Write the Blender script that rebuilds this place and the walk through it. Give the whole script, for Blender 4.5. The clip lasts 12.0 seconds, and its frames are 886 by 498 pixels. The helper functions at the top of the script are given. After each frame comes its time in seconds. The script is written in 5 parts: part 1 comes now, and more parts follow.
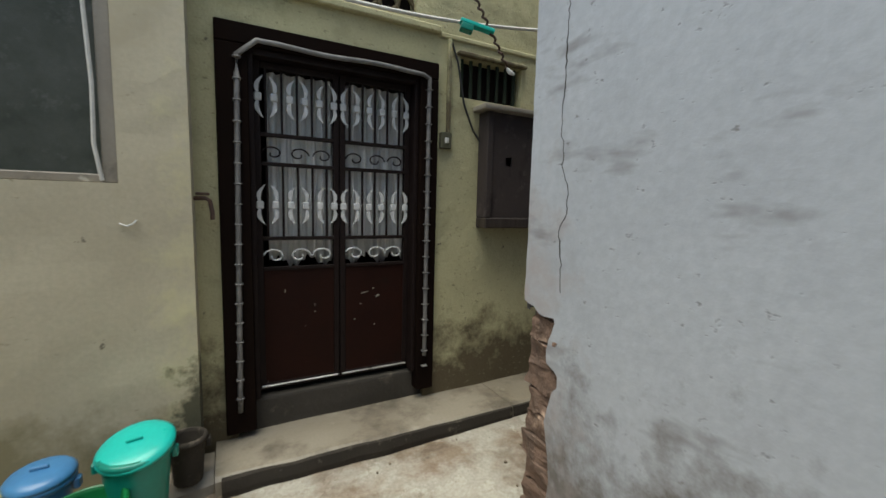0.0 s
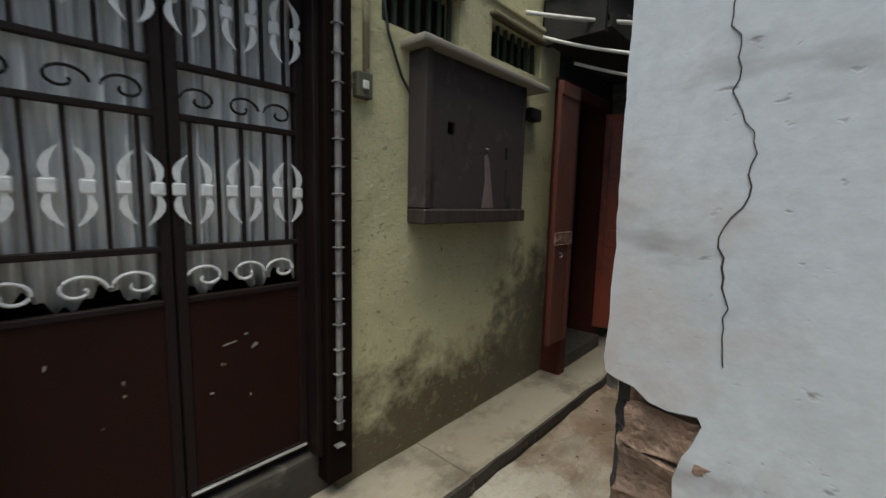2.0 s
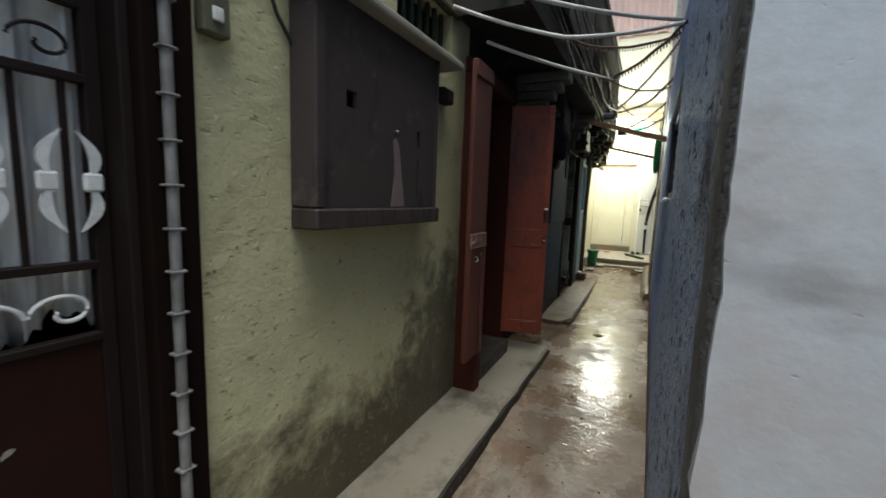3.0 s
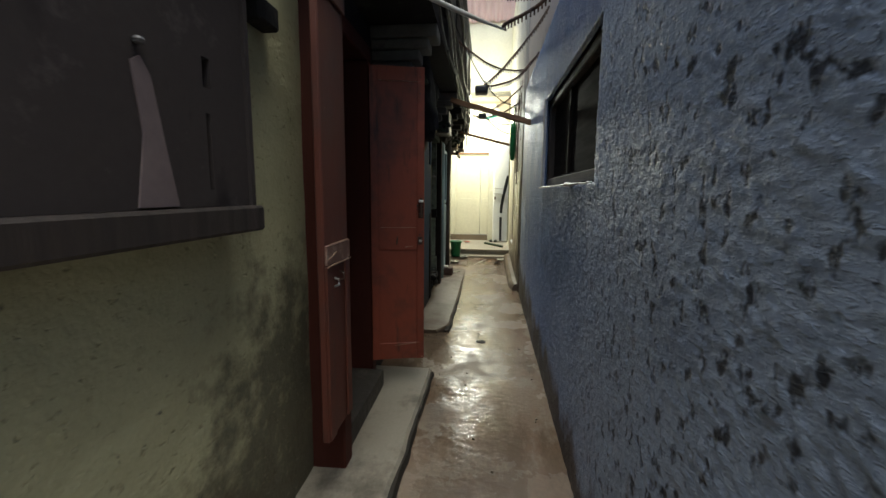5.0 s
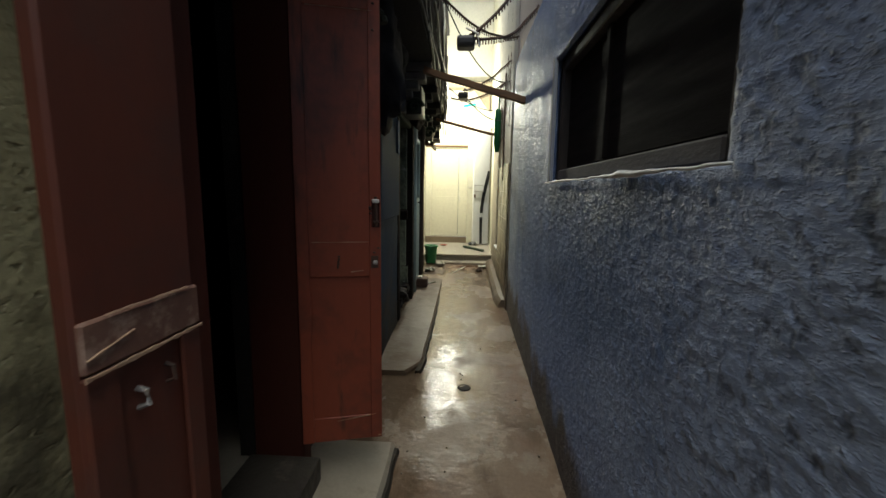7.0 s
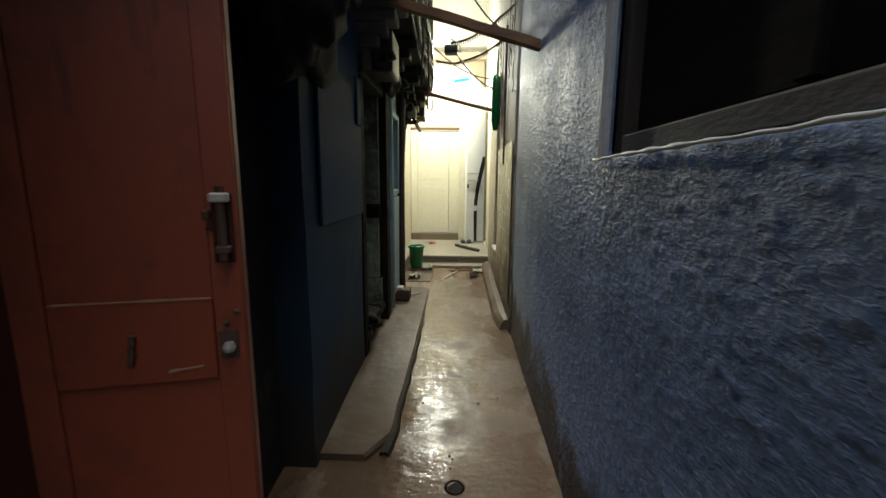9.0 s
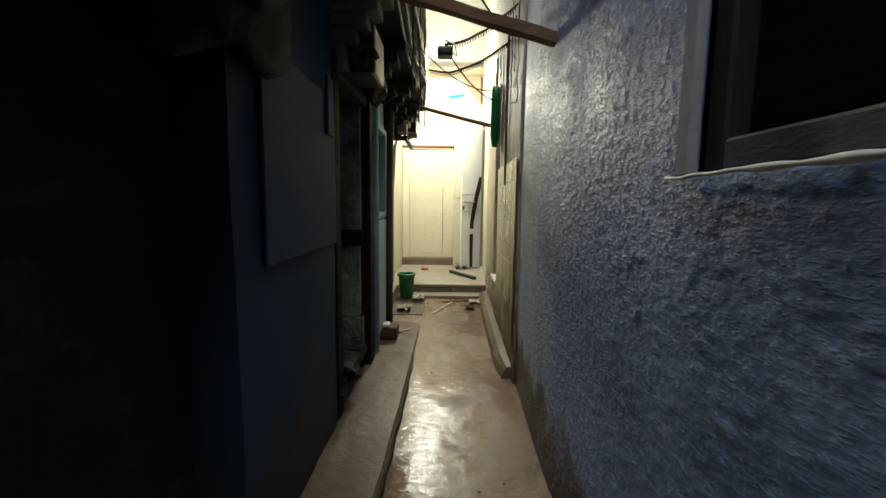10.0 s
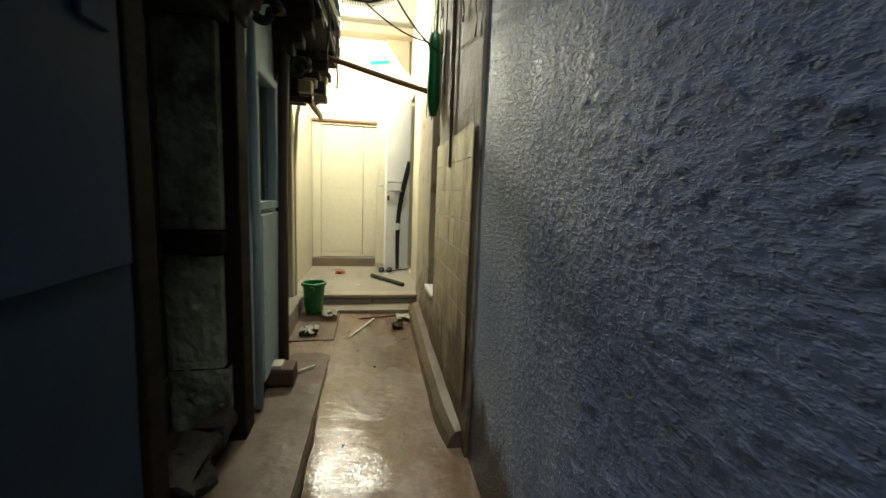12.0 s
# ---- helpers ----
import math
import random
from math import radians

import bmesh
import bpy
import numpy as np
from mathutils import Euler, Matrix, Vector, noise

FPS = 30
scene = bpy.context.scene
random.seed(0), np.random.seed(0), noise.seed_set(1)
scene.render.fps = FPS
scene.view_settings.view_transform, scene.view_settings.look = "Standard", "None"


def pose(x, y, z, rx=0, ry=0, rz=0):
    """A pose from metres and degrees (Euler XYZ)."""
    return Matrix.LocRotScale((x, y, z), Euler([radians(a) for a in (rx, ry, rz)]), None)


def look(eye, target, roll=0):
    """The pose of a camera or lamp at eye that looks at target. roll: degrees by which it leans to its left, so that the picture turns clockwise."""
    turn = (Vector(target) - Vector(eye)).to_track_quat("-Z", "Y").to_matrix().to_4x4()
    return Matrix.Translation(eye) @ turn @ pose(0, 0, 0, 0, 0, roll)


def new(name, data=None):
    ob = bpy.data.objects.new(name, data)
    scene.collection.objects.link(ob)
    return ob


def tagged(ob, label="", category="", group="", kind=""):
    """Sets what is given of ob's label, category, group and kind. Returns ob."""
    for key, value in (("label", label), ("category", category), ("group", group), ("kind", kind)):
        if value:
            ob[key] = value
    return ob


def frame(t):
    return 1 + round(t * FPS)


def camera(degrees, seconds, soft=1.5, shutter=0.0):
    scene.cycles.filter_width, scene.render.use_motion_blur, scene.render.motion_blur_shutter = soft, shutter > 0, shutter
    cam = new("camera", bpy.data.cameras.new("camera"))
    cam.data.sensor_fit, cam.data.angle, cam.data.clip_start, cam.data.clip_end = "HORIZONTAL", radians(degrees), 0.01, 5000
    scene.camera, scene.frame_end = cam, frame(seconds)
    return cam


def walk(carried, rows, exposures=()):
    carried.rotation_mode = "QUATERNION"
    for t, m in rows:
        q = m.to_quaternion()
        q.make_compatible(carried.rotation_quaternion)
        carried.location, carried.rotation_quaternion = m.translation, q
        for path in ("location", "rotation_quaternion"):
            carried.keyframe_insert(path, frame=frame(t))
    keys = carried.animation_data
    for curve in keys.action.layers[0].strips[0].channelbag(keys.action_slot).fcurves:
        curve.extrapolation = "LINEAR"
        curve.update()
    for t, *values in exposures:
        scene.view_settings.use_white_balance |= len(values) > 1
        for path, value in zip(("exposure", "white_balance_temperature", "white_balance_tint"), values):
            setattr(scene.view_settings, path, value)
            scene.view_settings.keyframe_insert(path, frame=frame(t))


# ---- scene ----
cam = camera(95.3, 12.0, shutter=0.3)
PATH = [
    (0, (0.118, 0.032, 1.502), (1.053, 1.787, 1.29), 1.4),
    (0.5, (0.203, 0.303, 1.497), (1.194, 2.035, 1.35), 1.0),
    (1, (0.249, 0.552, 1.493), (1.293, 2.25, 1.321), 2.2),
    (1.5, (0.265, 0.842, 1.491), (1.514, 2.393, 1.305), 0.9),
    (2, (0.378, 1.067, 1.467), (1.836, 2.415, 1.229), 1.4),
    (2.5, (0.549, 1.277, 1.475), (2.173, 2.425, 1.267), 2.1),
    (3, (0.706, 1.452, 1.474), (2.479, 2.343, 1.226), 2.0),
    (3.5, (0.843, 1.571, 1.479), (2.731, 2.181, 1.225), 1.3),
    (5.5, (1.728, 1.807, 1.463), (3.703, 1.982, 1.203), 0.8),
    (6, (1.964, 1.805, 1.473), (3.945, 1.969, 1.247), 1.4),
    (6.5, (2.191, 1.83, 1.459), (4.172, 1.955, 1.21), 1.9),
    (7, (2.43, 1.853, 1.459), (4.408, 1.941, 1.176), 0.9),
    (8.8, (3.356, 1.847, 1.446), (5.329, 1.875, 1.116), 0.4),
    (9, (3.474, 1.824, 1.441), (5.446, 1.879, 1.114), 0.4),
    (9.5, (3.704, 1.818, 1.464), (5.683, 1.899, 1.186), 0.7),
    (10, (3.983, 1.825, 1.462), (5.97, 1.853, 1.231), 0.7),
    (10.5, (4.22, 1.834, 1.455), (6.205, 1.822, 1.205), 1.0),
    (11, (4.479, 1.816, 1.458), (6.462, 1.862, 1.202), 1.3),
    (11.5, (4.731, 1.817, 1.424), (6.709, 1.698, 1.15), 2.5),
    (12, (4.976, 1.819, 1.441), (6.927, 1.466, 1.177), 2.2),
]
EXPOSURES = [(0.0, 0.62, 6600, 1), (1.5, 0.76, 6600, 2), (2.5, 0.76, 6300, 1), (3.5, 0.58, 5950, 1), (5.5, 0.50, 6250, 1), (7.0, 0.33, 6350, 2), (9.0, 0.28, 6300, 2), (10.5, 0.20, 6700, 3), (12.0, 0.12, 6800, 2)]
walk(cam, [(t, look(eye, target, roll)) for t, eye, target, roll in PATH], EXPOSURES)

# ---- light ----
world = bpy.data.worlds.new("world")
scene.world = world
world.use_nodes = True
wn = world.node_tree
sky = wn.nodes.new("ShaderNodeTexSky")
sky.sky_type, sky.sun_disc = "NISHITA", False
sky.sun_elevation, sky.sun_rotation = radians(73), radians(250)
sky.dust_density, sky.air_density = 3.0, 1.0
wn.nodes["Background"].inputs["Strength"].default_value = 0.14
wn.links.new(sky.outputs[0], wn.nodes["Background"].inputs["Color"])
sun = new("sun", bpy.data.lights.new("sun", "SUN"))
sun.data.energy, sun.data.angle, sun.data.color = 2.2, radians(45), (1.0, 0.97, 0.92)
sun.matrix_world = look((0, 0, 20), (5.5, 2.0, 0))
bulb_light = new("bulb_light", bpy.data.lights.new("bulb_light", "POINT"))
bulb_light.data.energy, bulb_light.data.color, bulb_light.data.shadow_soft_size = 150.0, (1.0, 0.955, 0.83), 0.06
bulb_light.location = (9.42, 2.10, 2.90)


# ---- helpers for building ----
def tree(name):
    m = bpy.data.materials.new(name)
    m.use_nodes = True
    n = m.node_tree
    return m, n, n.nodes["Principled BSDF"]


def noise_node(n, co, scale, detail=5.0, rough=0.6, stretch=None):
    if stretch:
        mp = n.nodes.new("ShaderNodeMapping")
        mp.inputs["Scale"].default_value = stretch
        n.links.new(co, mp.inputs["Vector"])
        co = mp.outputs[0]
    t = n.nodes.new("ShaderNodeTexNoise")
    t.inputs["Scale"].default_value, t.inputs["Detail"].default_value = scale, detail
    t.inputs["Roughness"].default_value = rough
    n.links.new(co, t.inputs["Vector"])
    return t.outputs["Fac"]


def band(n, value, low, high, to_low=0.0, to_high=1.0):
    r = n.nodes.new("ShaderNodeMapRange")
    for key, v in (("From Min", low), ("From Max", high), ("To Min", to_low), ("To Max", to_high)):
        r.inputs[key].default_value = v
    n.links.new(value, r.inputs["Value"])
    return r.outputs[0]


def blend(n, fac, a, b):
    x = n.nodes.new("ShaderNodeMix")
    x.data_type = "RGBA"
    for key, v in ((6, a), (7, b)):
        if isinstance(v, tuple):
            x.inputs[key].default_value = (*v, 1)
        else:
            n.links.new(v, x.inputs[key])
    n.links.new(fac, x.inputs[0])
    return x.outputs[2]


def mult(n, a, b):
    x = n.nodes.new("ShaderNodeMath")
    x.operation = "MULTIPLY"
    for k, v in ((0, a), (1, b)):
        if isinstance(v, float):
            x.inputs[k].default_value = v
        else:
            n.links.new(v, x.inputs[k])
    return x.outputs[0]


def surface(name, colour, second, rough=(0.6, 0.85), big=1.5, fine=40.0, bump=0.3, depth=0.004, stain=None, stain_scale=3.0,
            stain_band=(0.58, 0.68), spot=None, spot_scale=9.0, spot_band=(0.68, 0.72), foot=None, foot_height=0.7, metal=0.0, stretch=None,
            coarse=0.0, coarse_scale=12.0, random_tint=0.0, shine=0.5, pock=None, pock_scale=60.0, pock_band=(0.66, 0.70), spot_stretch=None, edges=(), pock_bump=0.6):
    """A weathered surface: two colours mixed at a large scale, grain, stains, spots and dirt splashed up from the ground."""
    m, n, p = tree(name)
    co = n.nodes.new("ShaderNodeTexCoord").outputs["Object"]
    a = noise_node(n, co, big, 6, 0.62, stretch)
    c = blend(n, band(n, a, 0.34, 0.66), colour, second)
    g = noise_node(n, co, fine, 4, 0.6, stretch)
    c = blend(n, band(n, g, 0.3, 0.75, 0.0, 0.35), c, tuple(v * 0.6 for v in colour))
    if stain:
        s = noise_node(n, co, stain_scale, 7, 0.68)
        c = blend(n, band(n, s, *stain_band, 0.0, 0.85), c, stain)
    if foot:
        z = n.nodes.new("ShaderNodeSeparateXYZ")
        n.links.new(co, z.inputs[0])
        up = band(n, z.outputs[2], 0.05, foot_height, 1.0, 0.0)
        s = noise_node(n, co, 4.0, 8, 0.7)
        mix = n.nodes.new("ShaderNodeMath")
        mix.operation = "ADD"
        n.links.new(mult(n, up, 0.65), mix.inputs[0])
        n.links.new(s, mix.inputs[1])
        c = blend(n, band(n, mix.outputs[0], 0.74, 0.98, 0.0, 0.92), c, foot)
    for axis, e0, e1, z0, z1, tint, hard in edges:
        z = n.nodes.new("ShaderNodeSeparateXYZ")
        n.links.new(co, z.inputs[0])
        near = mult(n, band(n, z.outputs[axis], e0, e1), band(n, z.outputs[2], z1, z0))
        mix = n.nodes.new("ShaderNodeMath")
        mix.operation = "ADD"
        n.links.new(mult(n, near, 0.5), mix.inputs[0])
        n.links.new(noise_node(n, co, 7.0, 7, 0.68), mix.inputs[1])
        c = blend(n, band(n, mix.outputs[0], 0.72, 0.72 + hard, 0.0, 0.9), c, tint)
    if spot:
        s = noise_node(n, co, spot_scale, 4, 0.6, spot_stretch)
        c = blend(n, band(n, s, *spot_band, 0.0, 0.9), c, spot)
    hollow = None
    if pock:
        hollow = band(n, noise_node(n, co, pock_scale, 2, 0.5, (1, 1, 1.6)), *pock_band)
        c = blend(n, mult(n, hollow, 0.75), c, pock)
    if random_tint:
        o = n.nodes.new("ShaderNodeObjectInfo")
        c = blend(n, band(n, o.outputs["Random"], 0, 1, 0, random_tint), c, tuple(v * 0.5 for v in colour))
    n.links.new(c, p.inputs["Base Color"])
    n.links.new(band(n, a, 0.3, 0.7, rough[1], rough[0]), p.inputs["Roughness"])
    p.inputs["Metallic"].default_value, p.inputs["Specular IOR Level"].default_value = metal, shine
    b = n.nodes.new("ShaderNodeBump")
    b.inputs["Strength"].default_value, b.inputs["Distance"].default_value = bump, depth
    n.links.new(g, b.inputs["Height"])
    last = b
    if coarse:
        k = n.nodes.new("ShaderNodeBump")
        k.inputs["Strength"].default_value, k.inputs["Distance"].default_value = 0.8, coarse
        n.links.new(noise_node(n, co, coarse_scale, 3, 0.55), k.inputs["Height"])
        n.links.new(b.outputs[0], k.inputs["Normal"])
        last = k
    if hollow:
        k = n.nodes.new("ShaderNodeBump")
        k.invert = True
        k.inputs["Strength"].default_value, k.inputs["Distance"].default_value = pock_bump, 0.006
        n.links.new(hollow, k.inputs["Height"])
        n.links.new(last.outputs[0], k.inputs["Normal"])
        last = k
    n.links.new(last.outputs[0], p.inputs["Normal"])
    return m


def glow(name, colour, strength):
    m, n, p = tree(name)
    p.inputs["Emission Color"].default_value, p.inputs["Emission Strength"].default_value = (*colour, 1), strength
    p.inputs["Base Color"].default_value = (*colour, 1)
    return m


M = {}
# edges: stain by the red door, made heavier to carry that stretch's shade
M["yellow"] = surface("yellow_limewash", (0.50, 0.465, 0.27), (0.40, 0.37, 0.22), (0.75, 0.9), 1.6, 70, 0.8, 0.004, stain=(0.27, 0.25, 0.14), stain_scale=2.6,
                      stain_band=(0.56, 0.72), spot=(0.10, 0.09, 0.06), spot_scale=14, spot_band=(0.69, 0.74), foot=(0.075, 0.053, 0.027), foot_height=1.15, coarse=0.012, coarse_scale=14, pock=(0.24, 0.215, 0.125), pock_scale=31,
                      pock_band=(0.64, 0.76), pock_bump=0.5, edges=((0, 2.1, 2.85, 0.75, 1.7, (0.105, 0.093, 0.058), 0.24),))
# edges: a yellower strip at the corner and a near-black patch low on it
M["cream_wall"] = surface("cream_limewash", (0.50, 0.45, 0.33), (0.43, 0.38, 0.27), (0.75, 0.9), 1.2, 45, 0.35, 0.003, stain=(0.40, 0.35, 0.24), stain_scale=1.8,
                          spot=(0.16, 0.14, 0.10), spot_scale=9, spot_band=(0.73, 0.76), foot=(0.24, 0.21, 0.12), foot_height=0.8, coarse=0.005, coarse_scale=7, pock=(0.22, 0.19, 0.12), pock_scale=17, pock_band=(0.72, 0.80), pock_bump=0.2,
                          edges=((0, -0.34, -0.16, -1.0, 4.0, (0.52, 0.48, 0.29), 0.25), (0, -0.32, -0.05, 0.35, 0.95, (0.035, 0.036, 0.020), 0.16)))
M["grey_white"] = surface("grey_white_limewash", (0.43, 0.455, 0.49), (0.36, 0.385, 0.42), (0.7, 0.9), 1.1, 30, 0.35, 0.003, stain=(0.30, 0.305, 0.325), stain_scale=2.2,
                          stain_band=(0.54, 0.74), spot=(0.19, 0.185, 0.185), spot_scale=3.6, spot_band=(0.59, 0.73), foot=(0.12, 0.105, 0.09), foot_height=1.35, coarse=0.003, coarse_scale=7, spot_stretch=(1, 0.5, 1.5),
                          pock=(0.17, 0.16, 0.155), pock_scale=27, pock_band=(0.69, 0.80), pock_bump=0.2, edges=((1, 0.85, 1.36, 1.0, 2.3, (0.35, 0.315, 0.305), 0.35),))


def rough_render(name):
    """Blue limewashed stucco: raised grains that glint where damp, smoother at its far end and painted paler there for
    the bulb's light, pitted and brown towards the court.
    """
    m, n, p = tree(name)
    co = n.nodes.new("ShaderNodeTexCoord").outputs["Object"]
    axes = n.nodes.new("ShaderNodeSeparateXYZ")
    n.links.new(co, axes.inputs[0])
    x, z = axes.outputs[0], axes.outputs[2]
    a = noise_node(n, co, 1.1, 6, 0.62)
    c = blend(n, band(n, a, 0.34, 0.64), (0.18, 0.265, 0.51), (0.28, 0.37, 0.61))
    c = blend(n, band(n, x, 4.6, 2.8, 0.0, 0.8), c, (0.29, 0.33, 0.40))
    wash = noise_node(n, co, 3.2, 7, 0.66, (1, 1, 0.45))
    c = blend(n, band(n, wash, 0.54, 0.72, 0.0, 0.5), c, (0.35, 0.43, 0.59))
    c = blend(n, band(n, noise_node(n, co, 2.1, 7, 0.66), 0.56, 0.74, 0.0, 0.45), c, (0.08, 0.11, 0.19))
    # darker, bluer zone below the window: shade painted into the colour
    sill_shade_mask = n.nodes.new("ShaderNodeMath")
    sill_shade_mask.operation = "ADD"
    n.links.new(mult(n, mult(n, band(n, x, 3.1, 3.4), band(n, x, 5.1, 4.7)), mult(n, band(n, z, 0.55, 1.0), 0.30)), sill_shade_mask.inputs[0])
    n.links.new(noise_node(n, co, 2.6, 6, 0.62), sill_shade_mask.inputs[1])
    c = blend(n, band(n, sill_shade_mask.outputs[0], 0.68, 0.84, 0.0, 0.75), c, (0.115, 0.175, 0.32))
    # far end painted paler for the bulb's light, in upright streaks
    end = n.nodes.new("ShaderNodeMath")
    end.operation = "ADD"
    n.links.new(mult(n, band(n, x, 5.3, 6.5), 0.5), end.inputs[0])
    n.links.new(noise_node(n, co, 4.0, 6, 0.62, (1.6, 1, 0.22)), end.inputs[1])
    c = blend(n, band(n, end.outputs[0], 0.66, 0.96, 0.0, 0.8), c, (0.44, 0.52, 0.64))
    grain = noise_node(n, co, 58, 5, 0.64, (0.8, 1, 1.3))
    # hollows between the grains darkened for the shade in them
    c = blend(n, band(n, grain, 0.48, 0.30, 0.0, 0.22), c, (0.07, 0.09, 0.15))
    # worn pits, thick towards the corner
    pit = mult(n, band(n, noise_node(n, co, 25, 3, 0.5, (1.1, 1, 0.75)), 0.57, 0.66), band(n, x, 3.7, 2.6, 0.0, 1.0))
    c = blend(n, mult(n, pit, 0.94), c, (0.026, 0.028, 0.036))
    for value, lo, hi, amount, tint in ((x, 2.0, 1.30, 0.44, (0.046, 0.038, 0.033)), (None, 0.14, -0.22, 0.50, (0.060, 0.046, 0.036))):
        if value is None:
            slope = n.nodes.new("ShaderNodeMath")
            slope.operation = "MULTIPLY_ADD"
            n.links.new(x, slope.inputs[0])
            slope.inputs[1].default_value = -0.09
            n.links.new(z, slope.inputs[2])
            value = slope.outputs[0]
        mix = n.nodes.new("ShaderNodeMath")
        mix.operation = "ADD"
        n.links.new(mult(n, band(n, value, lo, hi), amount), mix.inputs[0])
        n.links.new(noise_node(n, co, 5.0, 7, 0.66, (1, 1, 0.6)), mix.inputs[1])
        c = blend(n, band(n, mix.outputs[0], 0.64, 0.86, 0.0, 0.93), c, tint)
    n.links.new(c, p.inputs["Base Color"])
    n.links.new(band(n, wash, 0.35, 0.65, 0.38, 0.56), p.inputs["Roughness"])
    p.inputs["Specular IOR Level"].default_value = 0.32
    last = None
    for height, strength, deep, flip in ((band(n, grain, 0.45, 0.78), 0.55, 0.008, False), (band(n, noise_node(n, co, 95, 2, 0.5, (0.8, 1, 1.2)), 0.58, 0.72), 0.7, 0.006, False), (pit, 0.5, 0.010, True)):
        k = n.nodes.new("ShaderNodeBump")
        k.invert = flip
        k.inputs["Strength"].default_value, k.inputs["Distance"].default_value = strength, deep
        n.links.new(height, k.inputs["Height"])
        if last:
            n.links.new(last.outputs[0], k.inputs["Normal"])
        last = k
    n.links.new(last.outputs[0], p.inputs["Normal"])
    return m


M["blue"] = rough_render("blue_rough_render")
M["blue_pale"] = surface("pale_blue_paint", (0.36, 0.50, 0.56), (0.28, 0.40, 0.47), (0.5, 0.7), 1.5, 40, 0.3, 0.003, stain=(0.13, 0.16, 0.18), stain_scale=4, stretch=(1, 1, 0.35))
# Left wall's blue is darkened in colour for the shade under the overhang.
M["blue_left"] = surface("shaded_blue_paint", (0.028, 0.060, 0.108), (0.022, 0.042, 0.072), (0.6, 0.8), 1.3, 40, 0.3, 0.003, stain=(0.04, 0.048, 0.062), stain_scale=2.5, foot=(0.045, 0.04, 0.036), foot_height=1.1, shine=0.1)
# The board's blue is lowered alike, to carry the overhang's shade.
M["board_blue"] = surface("shaded_blue_board", (0.026, 0.056, 0.108), (0.020, 0.040, 0.075), (0.6, 0.8), 1.3, 40, 0.2, 0.002, stain=(0.032, 0.04, 0.055), stain_scale=3, shine=0.1)
# Near-black plaster; in the unseen rooms this colour stands in for shade.
M["near_black"] = surface("near_black_plaster", (0.040, 0.037, 0.034), (0.022, 0.021, 0.020), (0.7, 0.9), 3, 50, 0.5, 0.006, stain=(0.065, 0.06, 0.052), stain_scale=4, shine=0.12)
M["grey_stone"] = surface("sooty_grey_stone", (0.17, 0.165, 0.15), (0.085, 0.085, 0.075), (0.55, 0.8), 4, 50, 0.5, 0.005, stain=(0.03, 0.032, 0.03), stain_scale=6, shine=0.3)
M["green_black"] = surface("green_black_timber", (0.045, 0.062, 0.042), (0.024, 0.028, 0.020), (0.6, 0.85), 3, 30, 0.5, 0.005, stain=(0.034, 0.046, 0.032), stain_scale=7, shine=0.12, stretch=(1, 1, 0.25))
M["upper_pink"] = surface("pinkish_upper_wall", (0.55, 0.47, 0.42), (0.46, 0.38, 0.34), (0.7, 0.9), 0.8, 30, 0.3, 0.003, stain=(0.24, 0.20, 0.18), stain_scale=1.6)
M["end_cream"] = surface("cream_oil_paint", (0.58, 0.55, 0.42), (0.51, 0.48, 0.365), (0.4, 0.6), 0.9, 25, 0.15, 0.002, stain=(0.46, 0.40, 0.27), stain_scale=2.0, stain_band=(0.62, 0.75))
M["end_white"] = surface("white_distemper", (0.62, 0.595, 0.50), (0.55, 0.52, 0.43), (0.7, 0.85), 0.8, 30, 0.2, 0.002, stain=(0.60, 0.54, 0.42), stain_scale=1.5, stain_band=(0.6, 0.75))
M["ledge"] = surface("tan_stained_cement", (0.36, 0.29, 0.20), (0.28, 0.22, 0.15), (0.7, 0.9), 2, 35, 0.3, 0.003)
M["old_wall"] = surface("flaking_beige_wall", (0.45, 0.40, 0.30), (0.36, 0.31, 0.23), (0.6, 0.85), 1.8, 35, 0.5, 0.005, stain=(0.17, 0.13, 0.095), stain_scale=3.6, foot=(0.10, 0.07, 0.045), foot_height=1.3, edges=((2, 1.9, 2.5, 4.0, 6.0, (0.58, 0.545, 0.47), 0.2),), spot=(0.09, 0.065, 0.048), spot_scale=9, spot_band=(0.62, 0.68), spot_stretch=(1.3, 1, 0.5), coarse=0.012, coarse_scale=11)


def tile_glaze(name):
    """Old cream wall tiles, yellowed, with brown splashes that grow thick near the floor."""
    m, n, p = tree(name)
    co = n.nodes.new("ShaderNodeNewGeometry").outputs["Position"]
    axes = n.nodes.new("ShaderNodeSeparateXYZ")
    n.links.new(co, axes.inputs[0])
    c = blend(n, band(n, noise_node(n, co, 2.5, 6, 0.62), 0.35, 0.65), (0.62, 0.53, 0.34), (0.50, 0.42, 0.26))
    o = n.nodes.new("ShaderNodeObjectInfo")
    c = blend(n, band(n, o.outputs["Random"], 0, 1, 0, 0.3), c, (0.40, 0.34, 0.22))
    dirt = n.nodes.new("ShaderNodeMath")
    dirt.operation = "ADD"
    n.links.new(band(n, axes.outputs[2], 0.35, 1.25, 0.36, 0.0), dirt.inputs[0])
    n.links.new(noise_node(n, co, 5.0, 8, 0.7, (1, 1, 0.5)), dirt.inputs[1])
    c = blend(n, band(n, dirt.outputs[0], 0.58, 0.84, 0.0, 0.92), c, (0.10, 0.066, 0.038))
    n.links.new(c, p.inputs["Base Color"])
    n.links.new(band(n, dirt.outputs[0], 0.45, 0.8, 0.2, 0.6), p.inputs["Roughness"])
    k = n.nodes.new("ShaderNodeBump")
